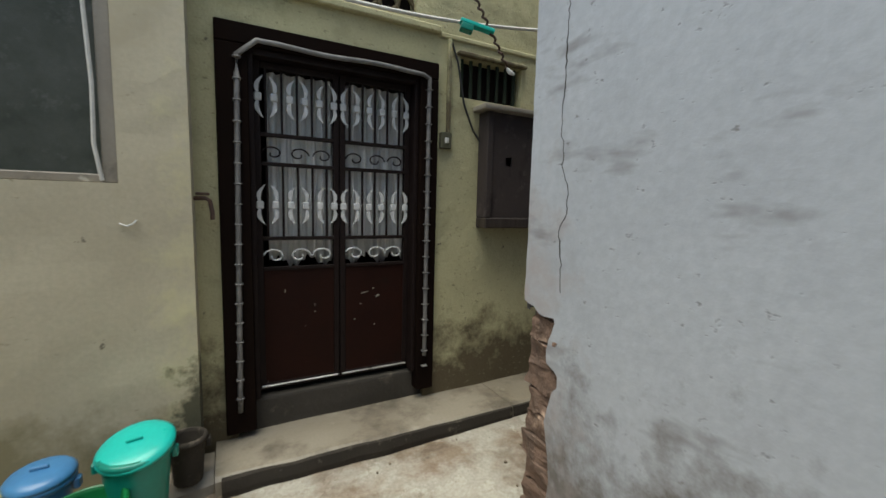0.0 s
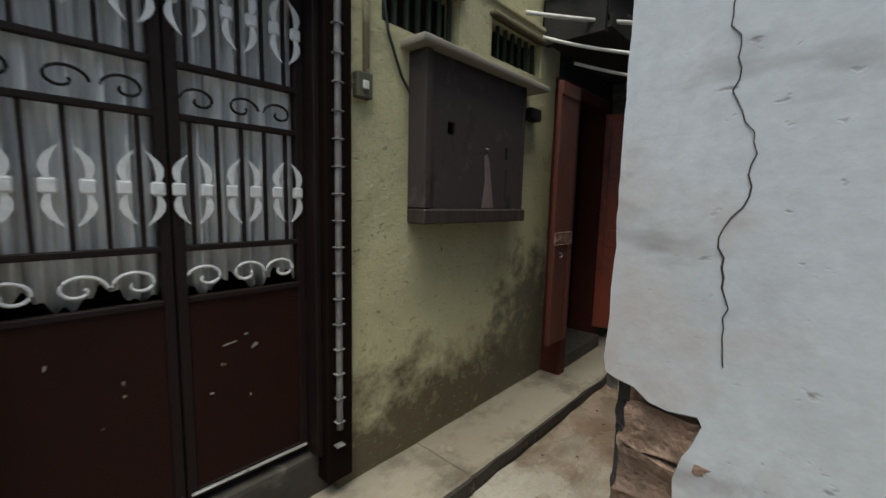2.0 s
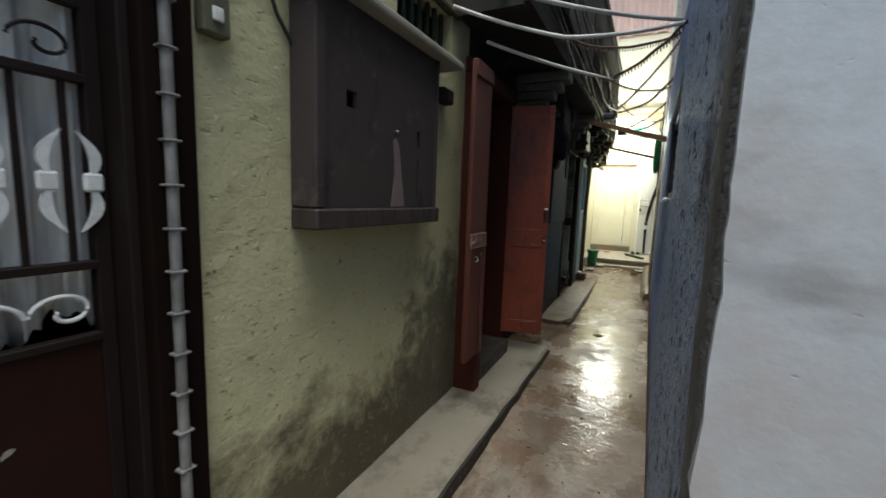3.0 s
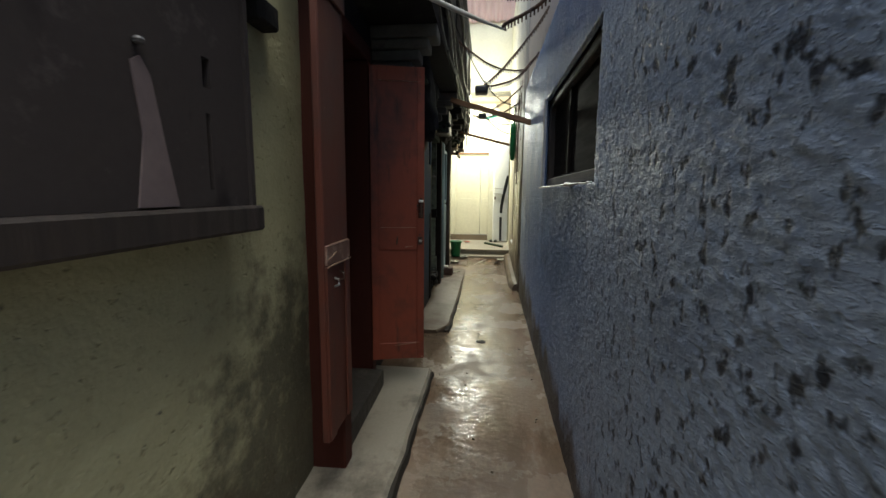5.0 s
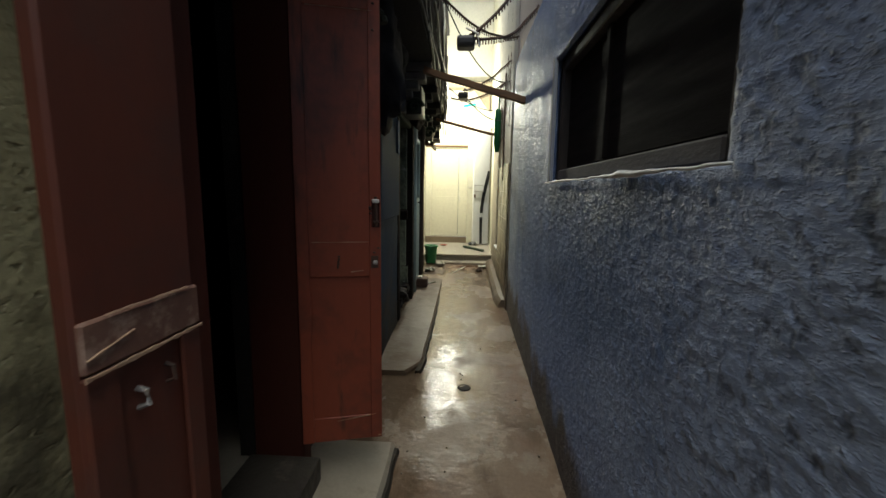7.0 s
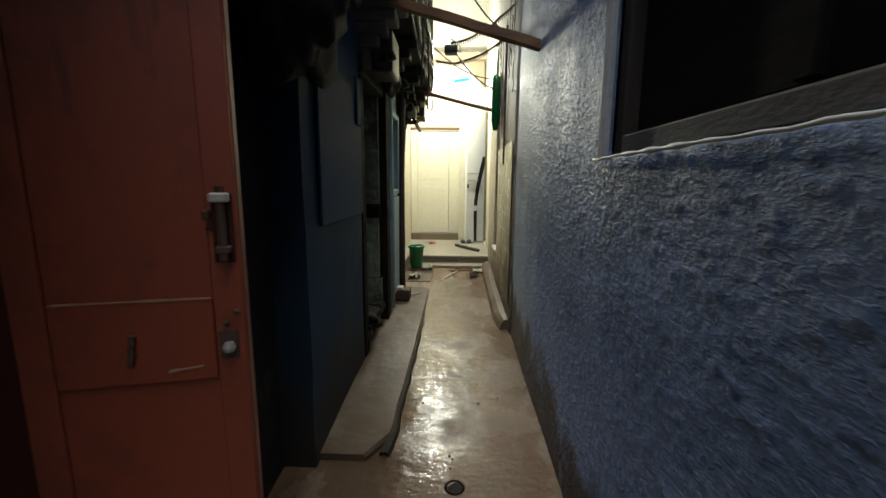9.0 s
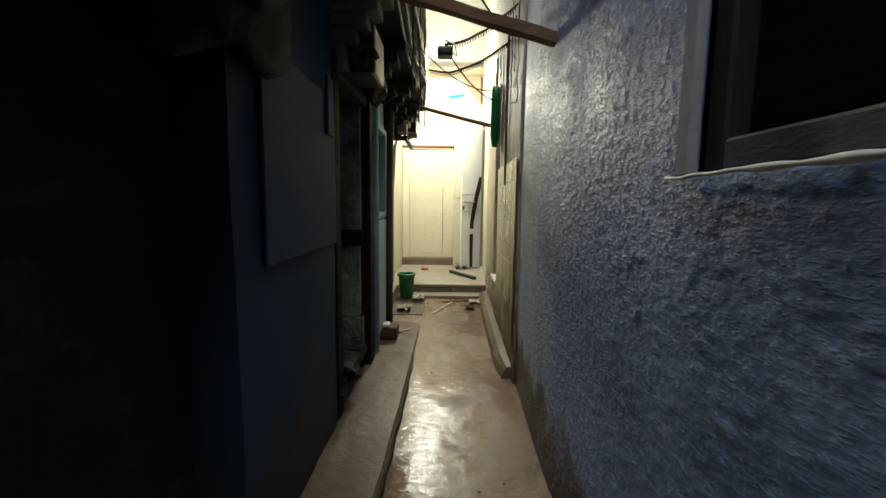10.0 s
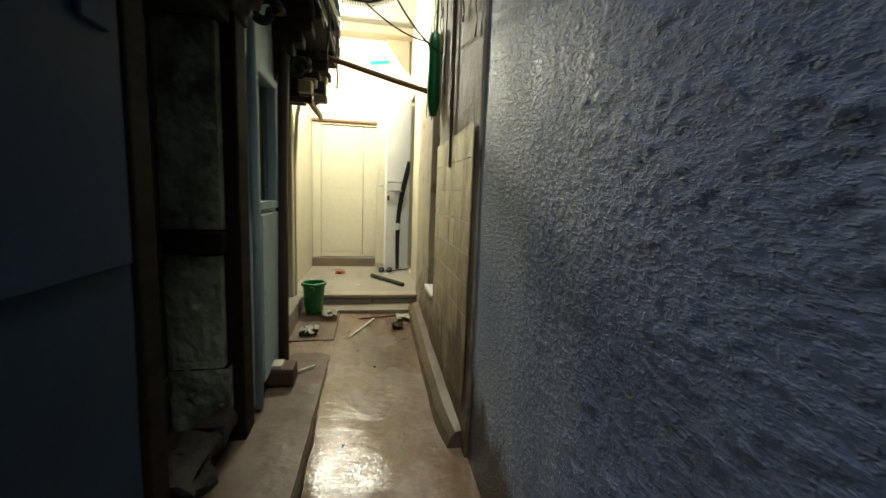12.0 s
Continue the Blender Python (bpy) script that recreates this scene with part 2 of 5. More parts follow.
    k.inputs["Strength"].default_value, k.inputs["Distance"].default_value = 0.35, 0.004
    n.links.new(noise_node(n, co, 22, 5, 0.6), k.inputs["Height"])
    n.links.new(k.outputs[0], p.inputs["Normal"])
    return m


M["tile"] = tile_glaze("cream_glazed_tile")
M["concrete"] = surface("worn_concrete", (0.30, 0.27, 0.22), (0.22, 0.19, 0.15), (0.45, 0.75), 2.0, 50, 0.4, 0.003, stain=(0.13, 0.11, 0.085), stain_scale=3.5, spot=(0.42, 0.39, 0.33), spot_scale=6)
M["slab"] = surface("trodden_stone_slab", (0.31, 0.275, 0.215), (0.24, 0.205, 0.155), (0.28, 0.6), 1.7, 60, 0.3, 0.003, stain=(0.10, 0.082, 0.06), stain_scale=3.0, stain_band=(0.5, 0.66), spot=(0.33, 0.295, 0.235), spot_scale=5, spot_band=(0.62, 0.72), coarse=0.006, coarse_scale=8)
M["sill_dark"] = surface("damp_dark_cement", (0.050, 0.043, 0.034), (0.028, 0.024, 0.019), (0.5, 0.8), 3, 45, 0.5, 0.005, stain=(0.10, 0.088, 0.068), stain_scale=7, coarse=0.015, coarse_scale=12)
M["gutter"] = surface("black_gutter_dirt", (0.045, 0.038, 0.030), (0.03, 0.026, 0.021), (0.6, 0.9), 6, 45, 0.7, 0.006, stain=(0.12, 0.10, 0.08), stain_scale=14, shine=0.2)
M["corner_stain"] = surface("dark_handled_plaster", (0.055, 0.05, 0.046), (0.11, 0.105, 0.105), (0.5, 0.8), 3, 60, 0.7, 0.006, stain=(0.04, 0.034, 0.03), stain_scale=5, coarse=0.010, coarse_scale=40)
M["brick"] = surface("crumbling_brick", (0.19, 0.12, 0.085), (0.11, 0.075, 0.056), (0.85, 0.95), 8, 45, 0.9, 0.010, stain=(0.42, 0.30, 0.22), stain_scale=6, coarse=0.02, coarse_scale=14)
M["frame_brown"] = surface("black_brown_enamel", (0.011, 0.0062, 0.0045), (0.0075, 0.0045, 0.0035), (0.7, 0.9), 3, 60, 0.2, 0.001, shine=0.04)
M["brown_metal"] = surface("dark_brown_enamel", (0.022, 0.0075, 0.0048), (0.015, 0.0055, 0.004), (0.5, 0.7), 3, 60, 0.2, 0.002, shine=0.10, stain=(0.014, 0.007, 0.005), stain_scale=4, spot=(0.20, 0.16, 0.14), spot_scale=17, spot_band=(0.735, 0.76))
M["black_metal"] = surface("black_enamel", (0.012, 0.007, 0.006), (0.016, 0.010, 0.009), (0.5, 0.7), 4, 60, 0.2, 0.001, shine=0.15)
M["silver"] = surface("silver_paint", (0.64, 0.64, 0.625), (0.52, 0.52, 0.51), (0.4, 0.6), 20, 80, 0.2, 0.001)
M["curtain"] = surface("white_net_curtain", (0.88, 0.88, 0.86), (0.76, 0.76, 0.75), (0.9, 1.0), 5, 120, 0.2, 0.001, stretch=(1, 1, 0.2))
M["cabinet"] = surface("plum_brown_paint", (0.058, 0.046, 0.042), (0.044, 0.035, 0.033), (0.6, 0.8), 1.5, 50, 0.2, 0.002, shine=0.2, stain=(0.10, 0.080, 0.076), stain_scale=5, spot=(0.022, 0.017, 0.016), spot_scale=6, spot_band=(0.58, 0.70), spot_stretch=(1, 1, 0.5))
M["red"] = surface("red_oxide_paint", (0.30, 0.060, 0.026), (0.23, 0.047, 0.022), (0.42, 0.62), 1.2, 45, 0.25, 0.002, stain=(0.11, 0.030, 0.019), stain_scale=3.4, stain_band=(0.47, 0.68), stretch=(1, 1, 0.3),
                   spot=(0.06, 0.020, 0.013), spot_scale=14, spot_band=(0.58, 0.72), spot_stretch=(1, 1, 0.2))
# Worn browner red, darkened beyond its wear for the shade on this leaf.
M["red_old_shaded"] = surface("worn_shaded_red_paint", (0.125, 0.030, 0.015), (0.085, 0.021, 0.011), (0.5, 0.7), 1.6, 45, 0.35, 0.003, stain=(0.07, 0.028, 0.020), stain_scale=3.0, stain_band=(0.52, 0.7), stretch=(1, 1, 0.3),
                       spot=(0.30, 0.17, 0.12), spot_scale=18, spot_band=(0.72, 0.76))
M["worn_rail"] = surface("rubbed_pinkish_wood", (0.20, 0.105, 0.075), (0.12, 0.055, 0.04), (0.5, 0.75), 9, 45, 0.5, 0.003, stain=(0.34, 0.24, 0.19), stain_scale=14, stain_band=(0.55, 0.66))
# Shaded copy of the red paint, for the frame that stands in shadow.
M["red_dark"] = surface("shaded_red_paint", (0.085, 0.022, 0.014), (0.05, 0.016, 0.011), (0.6, 0.8), 2, 45, 0.3, 0.002, shine=0.2, stretch=(1, 1, 0.3))
M["green_plaster"] = surface("flaking_green_grey_plaster", (0.27, 0.31, 0.23), (0.15, 0.18, 0.13), (0.7, 0.9), 5, 45, 0.7, 0.006, stain=(0.05, 0.06, 0.045), stain_scale=6, stain_band=(0.48, 0.62), spot=(0.40, 0.42, 0.36), spot_scale=11, spot_band=(0.62, 0.70))
M["bare_wood"] = surface("chipped_bare_wood", (0.46, 0.30, 0.20), (0.34, 0.21, 0.14), (0.7, 0.9), 8, 50, 0.4, 0.002)
M["grey_wood"] = surface("weathered_pale_timber", (0.19, 0.165, 0.145), (0.06, 0.05, 0.045), (0.7, 0.9), 2.5, 40, 0.6, 0.004, stretch=(0.8, 4, 2))
M["wood"] = surface("weathered_timber", (0.23, 0.12, 0.058), (0.12, 0.065, 0.035), (0.7, 0.9), 4, 40, 0.5, 0.004, stretch=(6, 0.6, 6))
M["dark_wood"] = surface("dark_timber", (0.030, 0.022, 0.018), (0.045, 0.032, 0.025), (0.5, 0.75), 4, 40, 0.4, 0.003, stretch=(6, 6, 0.6))
# Near-black board colour for the shade in the window and on the recess posts.
M["dark_board"] = surface("near_black_board", (0.014, 0.011, 0.010), (0.022, 0.017, 0.015), (0.7, 0.9), 3, 40, 0.3, 0.003, shine=0.08, stretch=(0.6, 6, 6))
M["steel"] = surface("worn_steel", (0.62, 0.60, 0.57), (0.42, 0.40, 0.38), (0.25, 0.45), 8, 60, 0.2, 0.001, metal=0.55)
M["white_plastic"] = surface("white_plastic", (0.70, 0.70, 0.68), (0.64, 0.63, 0.60), (0.35, 0.5), 6, 60, 0.05, 0.001)
M["teal"] = surface("teal_plastic", (0.02, 0.50, 0.42), (0.02, 0.44, 0.37), (0.25, 0.4), 6, 60, 0.05, 0.001)
M["teal_dark"] = surface("sea_green_plastic", (0.012, 0.24, 0.18), (0.010, 0.20, 0.15), (0.25, 0.45), 6, 60, 0.05, 0.001)
M["blue_plastic"] = surface("blue_plastic", (0.06, 0.21, 0.42), (0.05, 0.17, 0.36), (0.25, 0.4), 6, 60, 0.05, 0.001)
M["green_plastic"] = surface("green_plastic", (0.010, 0.15, 0.045), (0.008, 0.12, 0.035), (0.25, 0.4), 6, 60, 0.05, 0.001)
M["yellow_plastic"] = surface("yellow_plastic", (0.70, 0.62, 0.22), (0.62, 0.54, 0.18), (0.3, 0.45), 6, 60, 0.05, 0.001)
M["black_plastic"] = surface("black_plastic", (0.015, 0.015, 0.016), (0.022, 0.022, 0.022), (0.35, 0.55), 6, 60, 0.1, 0.001)
M["cable_white"] = surface("grey_white_cable", (0.66, 0.65, 0.60), (0.50, 0.48, 0.44), (0.5, 0.7), 12, 80, 0.2, 0.001)
M["rope"] = surface("dusty_clear_tube", (0.22, 0.21, 0.20), (0.10, 0.094, 0.090), (0.4, 0.6), 12, 60, 0.1, 0.001)
M["paper_brown"] = surface("faded_paper", (0.19, 0.14, 0.135), (0.14, 0.10, 0.10), (0.8, 0.9), 8, 40, 0.2, 0.001)
M["pale_upper"] = surface("pale_grey_upper_wall", (0.55, 0.58, 0.60), (0.46, 0.48, 0.50), (0.7, 0.9), 0.8, 30, 0.3, 0.003, stain=(0.28, 0.28, 0.28), stain_scale=1.8)
M["rust"] = surface("rusty_tinsel", (0.10, 0.050, 0.032), (0.05, 0.03, 0.022), (0.6, 0.85), 20, 80, 0.3, 0.001)
M["cloth_dark"] = surface("black_tarpaulin", (0.010, 0.010, 0.012), (0.018, 0.017, 0.018), (0.7, 0.9), 4, 40, 0.4, 0.004, shine=0.1)
M["pink"] = surface("pink_cloth", (0.74, 0.52, 0.50), (0.80, 0.64, 0.60), (0.85, 0.95), 3, 60, 0.2, 0.002, stretch=(6, 6, 0.5))
M["paper"] = surface("scrap_paper", (0.66, 0.64, 0.56), (0.54, 0.51, 0.42), (0.8, 0.9), 8, 40, 0.2, 0.001)
# Dark window mesh; its pale blotches paint reflections into the colour.
M["mesh"] = surface("mesh_with_reflections", (0.040, 0.048, 0.038), (0.075, 0.082, 0.070), (0.5, 0.8), 5, 160, 0.4, 0.002, stain=(0.13, 0.135, 0.125), stain_scale=7, stain_band=(0.56, 0.75), shine=0.3)
M["rag_red"] = surface("red_rag", (0.50, 0.10, 0.07), (0.40, 0.07, 0.05), (0.85, 0.95), 8, 60, 0.3, 0.002)
M["lamp"] = glow("lamp_glass", (1.0, 0.88, 0.62), 60.0)
M["dark_glass"], _n, _p = tree("dark_glass")
_p.inputs["Base Color"].default_value, _p.inputs["Roughness"].default_value = (0.022, 0.026, 0.022, 1), 0.4
_p.inputs["Specular IOR Level"].default_value = 0.25


def wet_floor(name, dry=0.52, shiny=0.06, tone=1.0):
    """Lane paving: grey cement over brown earth-stained screed, damp in patches."""
    m, n, p = tree(name)
    co = n.nodes.new("ShaderNodeTexCoord").outputs["Object"]
    a = noise_node(n, co, 1.4, 7, 0.62)
    b = noise_node(n, co, 4.5, 8, 0.7, (0.6, 1, 1))
    c = blend(n, band(n, a, 0.42, 0.56), (0.180 * tone, 0.114 * tone, 0.074 * tone), (0.228 * tone, 0.166 * tone, 0.114 * tone))
    c = blend(n, band(n, b, 0.52, 0.62, 0.0, 0.7), c, (0.30 * tone, 0.245 * tone, 0.185 * tone))
    c = blend(n, band(n, noise_node(n, co, 2.0, 8, 0.7, (0.5, 1.2, 1)), 0.48, 0.58, 0.0, 0.9), c, (0.105, 0.070, 0.042))
    axes = n.nodes.new("ShaderNodeSeparateXYZ")
    n.links.new(co, axes.inputs[0])
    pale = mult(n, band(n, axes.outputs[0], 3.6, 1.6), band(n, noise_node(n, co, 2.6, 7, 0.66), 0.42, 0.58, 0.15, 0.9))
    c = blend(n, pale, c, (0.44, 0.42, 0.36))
    g = noise_node(n, co, 55, 4, 0.65)
    c = blend(n, band(n, g, 0.35, 0.75, 0.0, 0.4), c, (0.12, 0.085, 0.06))
    s = noise_node(n, co, 13, 4, 0.6)
    c = blend(n, band(n, s, 0.72, 0.77, 0.0, 0.8), c, (0.08, 0.06, 0.045))
    n.links.new(c, p.inputs["Base Color"])
    wet = noise_node(n, co, 2.3, 6, 0.65)
    n.links.new(band(n, wet, 0.38, 0.54, dry, shiny), p.inputs["Roughness"])
    k = n.nodes.new("ShaderNodeBump")
    k.inputs["Strength"].default_value, k.inputs["Distance"].default_value = 0.5, 0.009
    n.links.new(noise_node(n, co, 13, 5, 0.58, (1.6, 1, 1)), k.inputs["Height"])
    k2 = n.nodes.new("ShaderNodeBump")
    k2.inputs["Strength"].default_value, k2.inputs["Distance"].default_value = 0.18, 0.003
    n.links.new(g, k2.inputs["Height"])
    n.links.new(k.outputs[0], k2.inputs["Normal"])
    n.links.new(k2.outputs[0], p.inputs["Normal"])
    return m


M["floor"] = wet_floor("damp_lane_screed")
# The lane's screed at half tone: shade over the low path put into colour.
M["screed_shaded"] = wet_floor("shaded_path_screed", 0.70, 0.40, 0.52)
M["path"] = surface("scuffed_path_cement", (0.185, 0.138, 0.088), (0.115, 0.085, 0.055), (0.28, 0.6), 1.9, 55, 0.35, 0.003, stain=(0.07, 0.062, 0.048), stain_scale=2.6, stain_band=(0.5, 0.68), spot=(0.22, 0.195, 0.155), spot_scale=5, spot_band=(0.60, 0.7), coarse=0.006, coarse_scale=9)
ORIGIN = {}


def finish(name, bm, mat, at=(0, 0, 0), smooth=False):
    bm.normal_update()
    me = bpy.data.meshes.new(name)
    bm.to_mesh(me)
    bm.free()
    if smooth:
        for f in me.polygons:
            f.use_smooth = True
    me.materials.append(M[mat])
    ob = new(name, me)
    ob.location = at
    return ob


def thing(name, label, category, at=(0, 0, 0), turn=0.0, group=""):
    """An Empty at a thing's base, which carries its parts."""
    ob = new(name)
    ob.empty_display_size = 0.1
    ob.location, ob.rotation_euler = at, (0, 0, radians(turn))
    ORIGIN[ob] = Vector(at)
    return tagged(ob, label, category, group)


def part(name, bm, mat, parent, label="", smooth=False, local=False):
    """Links a bmesh as one mesh under a thing or a part. The bmesh is in world metres unless local."""
    base = ORIGIN[parent]
    if not local:
        bmesh.ops.translate(bm, vec=-base, verts=bm.verts)
    ob = finish(name, bm, mat, smooth=smooth)
    ob.parent = parent
    ORIGIN[ob] = base
    if label:
        ob["label"] = label
    return ob


def single(name, bm, mat, label, category, group="", kind="", smooth=False):
    """A thing that is one mesh, with its origin at its base."""
    lo = [min(v.co[i] for v in bm.verts) for i in range(3)]
    hi = [max(v.co[i] for v in bm.verts) for i in range(3)]
    at = Vector(((lo[0] + hi[0]) / 2, (lo[1] + hi[1]) / 2, lo[2]))
    bmesh.ops.translate(bm, vec=-at, verts=bm.verts)
    ob = finish(name, bm, mat, at, smooth)
    ORIGIN[ob] = at
    return tagged(ob, label, category, group, kind)


def setting(name, bm, mat, label, category, smooth=False):
    ob = finish(name, bm, mat, smooth=smooth)
    ORIGIN[ob] = Vector((0, 0, 0))
    return tagged(ob, label, category, kind="structure")


def box(bm, x0, x1, y0, y1, z0, z1, bevel=0.0, seg=1):
    vs = bmesh.ops.create_cube(bm, size=1.0)["verts"]
    for v in vs:
        v.co = Vector((x0 + (v.co.x + 0.5) * (x1 - x0), y0 + (v.co.y + 0.5) * (y1 - y0), z0 + (v.co.z + 0.5) * (z1 - z0)))
    if bevel:
        es = {e for v in vs for e in v.link_edges}
        bmesh.ops.bevel(bm, geom=list(es), offset=bevel, segments=seg, affect="EDGES", profile=0.6)
    return bm


def boxes(*rows, bevel=0.0):
    bm = bmesh.new()
    for r in rows:
        box(bm, *r, bevel=bevel)
    return bm


def tube(bm, pts, r, sides=8, closed=False, taper=None):
    """A round tube along a line of points."""
    pts = [Vector(p) for p in pts]
    rings = []
    n = len(pts)
    for i, p in enumerate(pts):
        d = (pts[(i + 1) % n] - pts[i - 1]) if closed else (pts[min(i + 1, n - 1)] - pts[max(i - 1, 0)])
        d.normalize()
        up = Vector((0, 0, 1)) if abs(d.z) < 0.9 else Vector((1, 0, 0))
        u = d.cross(up).normalized()
        w = u.cross(d)
        rr = r * (taper[i] if taper else 1.0)
        rings.append([bm.verts.new(p + rr * (math.cos(a) * u + math.sin(a) * w)) for a in (2 * math.pi * k / sides for k in range(sides))])
    for i in range(n if closed else n - 1):
        a, b = rings[i], rings[(i + 1) % n]
        for k in range(sides):
            bm.faces.new((a[k], a[(k + 1) % sides], b[(k + 1) % sides], b[k]))
    if not closed:
        bm.faces.new(rings[0][::-1])
        bm.faces.new(rings[-1])
    bmesh.ops.recalc_face_normals(bm, faces=bm.faces)
    return bm


def lathe(bm, profile, centre, sides=28):
    """Turns a profile of (radius, height) round the upright through centre."""
    cx, cy, cz = centre
    rings = []
    for r, z in profile:
        rings.append([bm.verts.new((cx + r * math.cos(2 * math.pi * k / sides), cy + r * math.sin(2 * math.pi * k / sides), cz + z)) for k in range(sides)])
    for a, b in zip(rings, rings[1:]):
        for k in range(sides):
            bm.faces.new((a[k], a[(k + 1) % sides], b[(k + 1) % sides], b[k]))
    bmesh.ops.recalc_face_normals(bm, faces=bm.faces)
    return bm


def sag(a, b, drop, n=14, wobble=0.0, seed=0):
    a, b = Vector(a), Vector(b)
    out = []
    for i in range(n + 1):
        t = i / n
        p = a.lerp(b, t) - Vector((0, 0, drop * 4 * t * (1 - t)))
        if wobble and 0 < i < n:
            p += wobble * noise.noise_vector(Vector((seed, t * 4, 0.3)))
        out.append(p)
    return out


def wall(bm, axis, face, back, u0, u1, z0, z1, holes=(), step=0.0, rough=0.0, seed=0.0):
    """A wall with thickness from face to back along an axis ('x' or 'y'), and rectangular holes (u0, u1, z0, z1) through it."""
    def cuts(lo, hi, extra):
        vals = sorted({lo, hi, *[e for e in extra if lo < e < hi]})
        if step:
            out = []
            for a, b in zip(vals, vals[1:]):
                k = max(1, round((b - a) / step))
                out += [a + (b - a) * i / k for i in range(k)]
            vals = out + [hi]
        return vals
    us = cuts(u0, u1, [h[0] for h in holes] + [h[1] for h in holes])
    zs = cuts(z0, z1, [h[2] for h in holes] + [h[3] for h in holes])
    made = {}
    sign = 1 if face < back else -1

    def vert(side, i, j):
        key = (side, i, j)
        if key not in made:
            d = face if side == 0 else back
            u, z = us[i], zs[j]
            if rough and side == 0:
                d += rough * noise.noise(Vector((u * 2.2 + seed, z * 2.2, seed))) + rough * 0.4 * noise.noise(Vector((u * 9 + seed, z * 9, 3)))
            made[key] = bm.verts.new((u, d, z) if axis == "y" else (d, u, z))
        return made[key]

    def solid(i, j):
        if not (0 <= i < len(us) - 1 and 0 <= j < len(zs) - 1):
            return False
        u, z = (us[i] + us[i + 1]) / 2, (zs[j] + zs[j + 1]) / 2
        return not any(h[0] < u < h[1] and h[2] < z < h[3] for h in holes)
    for i in range(len(us) - 1):
        for j in range(len(zs) - 1):
            if not solid(i, j):
                continue
            for s in (0, 1):
                q = [vert(s, i, j), vert(s, i + 1, j), vert(s, i + 1, j + 1), vert(s, i, j + 1)]
                bm.faces.new(q)
            for di, dj, e in ((-1, 0, ((i, j), (i, j + 1))), (1, 0, ((i + 1, j), (i + 1, j + 1))), (0, -1, ((i, j), (i + 1, j))), (0, 1, ((i, j + 1), (i + 1, j + 1)))):
                if not solid(i + di, j + dj):
                    bm.faces.new((vert(0, *e[0]), vert(0, *e[1]), vert(1, *e[1]), vert(1, *e[0])))
    bmesh.ops.recalc_face_normals(bm, faces=bm.faces)
    return bm


def plate(bm, pts, depth):
    """A flat outline of points, thickened by the vector depth."""
    f = bm.faces.new([bm.verts.new(p) for p in pts])
    ext = bmesh.ops.extrude_face_region(bm, geom=[f])
    bmesh.ops.translate(bm, vec=Vector(depth), verts=[v for v in ext["geom"] if isinstance(v, bmesh.types.BMVert)])
    bmesh.ops.recalc_face_normals(bm, faces=bm.faces)
    return bm


def lane_z(x):
    return float(np.interp(x, [-4, 1.0, 2.6, 4.4, 5.04, 6.4, 7.6, 8.9, 12], [0.0, 0.0, 0.03, 0.10, 0.124, 0.17, 0.235, 0.33, 0.40]))


# ---- ground and paving ----
bm = bmesh.new()
xs, ys = np.arange(-3.2, 9.25, 0.075), np.arange(-3.6, 2.92, 0.075)
grid = [[bm.verts.new((x, y, lane_z(x) + 0.010 * noise.noise(Vector((x * 1.7, y * 1.7, 0))) + 0.004 * noise.noise(Vector((x * 6, y * 6, 2))))) for y in ys] for x in xs]
for i in range(len(xs) - 1):
    for j in range(len(ys) - 1):
        bm.faces.new((grid[i][j], grid[i + 1][j], grid[i + 1][j + 1], grid[i][j + 1]))
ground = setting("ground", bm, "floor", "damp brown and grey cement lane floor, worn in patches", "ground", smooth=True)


def paving(name, x0, x1, front, y1, top0, top1, label, seed, mat="slab", nose=0.02):
    """A raised path along the wall: sloping top, worn front edge."""
    bm = bmesh.new()
    n = max(4, int((x1 - x0) / 0.08))
    rows = []
    for i in range(n + 1):
        t = i / n
        x = x0 + t * (x1 - x0)
        top = top0 + t * (top1 - top0)
        f = front(t) + 0.012 * noise.noise(Vector((x * 4, seed, 0)))
        low = lane_z(x) - 0.05
        line = [(f, low), (f, top - nose), (f + nose, top)] + [(f + nose + (y1 - f - nose) * k / 5, top + 0.005 * noise.noise(Vector((x * 3, k, seed)))) for k in range(1, 6)] + [(y1, low)]
        rows.append([bm.verts.new((x, y, z)) for y, z in line])
    for a, b in zip(rows, rows[1:]):
        for k in range(len(a) - 1):
            bm.faces.new((a[k], a[k + 1], b[k + 1], b[k]))
    bm.faces.new(rows[0])
    bm.faces.new(rows[-1][::-1])
    bmesh.ops.recalc_face_normals(bm, faces=bm.faces)
    return setting(name, bm, mat, label, "pavement")


paving("pavement_1", 0.02, 1.86, lambda t: 2.235 - 0.02 * t, 2.66, 0.100, 0.108, "worn stone ledge along the yellow wall", 1.0)
paving("pavement_2", 1.865, 4.38, lambda t: 2.215 - 0.045 * t, 2.66, 0.108, 0.146, "smooth cement ledge along the yellow wall", 2.0)
paving("pavement_3", 5.19, 8.12, lambda t: 2.13 - 0.05 * t + 0.10 * max(0, 0.06 - t) / 0.06, 2.62, 0.166, 0.266, "low cement path beside the dark doorways", 3.0, mat="screed_shaded", nose=0.015)
paving("pavement_4", -2.4, 0.015, lambda t: 1.78 + 0.5 * t, 2.5, 0.11, 0.10, "dirty cement apron below the cream wall", 4.0, mat="concrete", nose=0.05)
paving("pavement_5", 8.125, 8.86, lambda t: 2.08, 2.62, 0.285, 0.345, "low cement path by the end step", 5.0, mat="screed_shaded", nose=0.015)

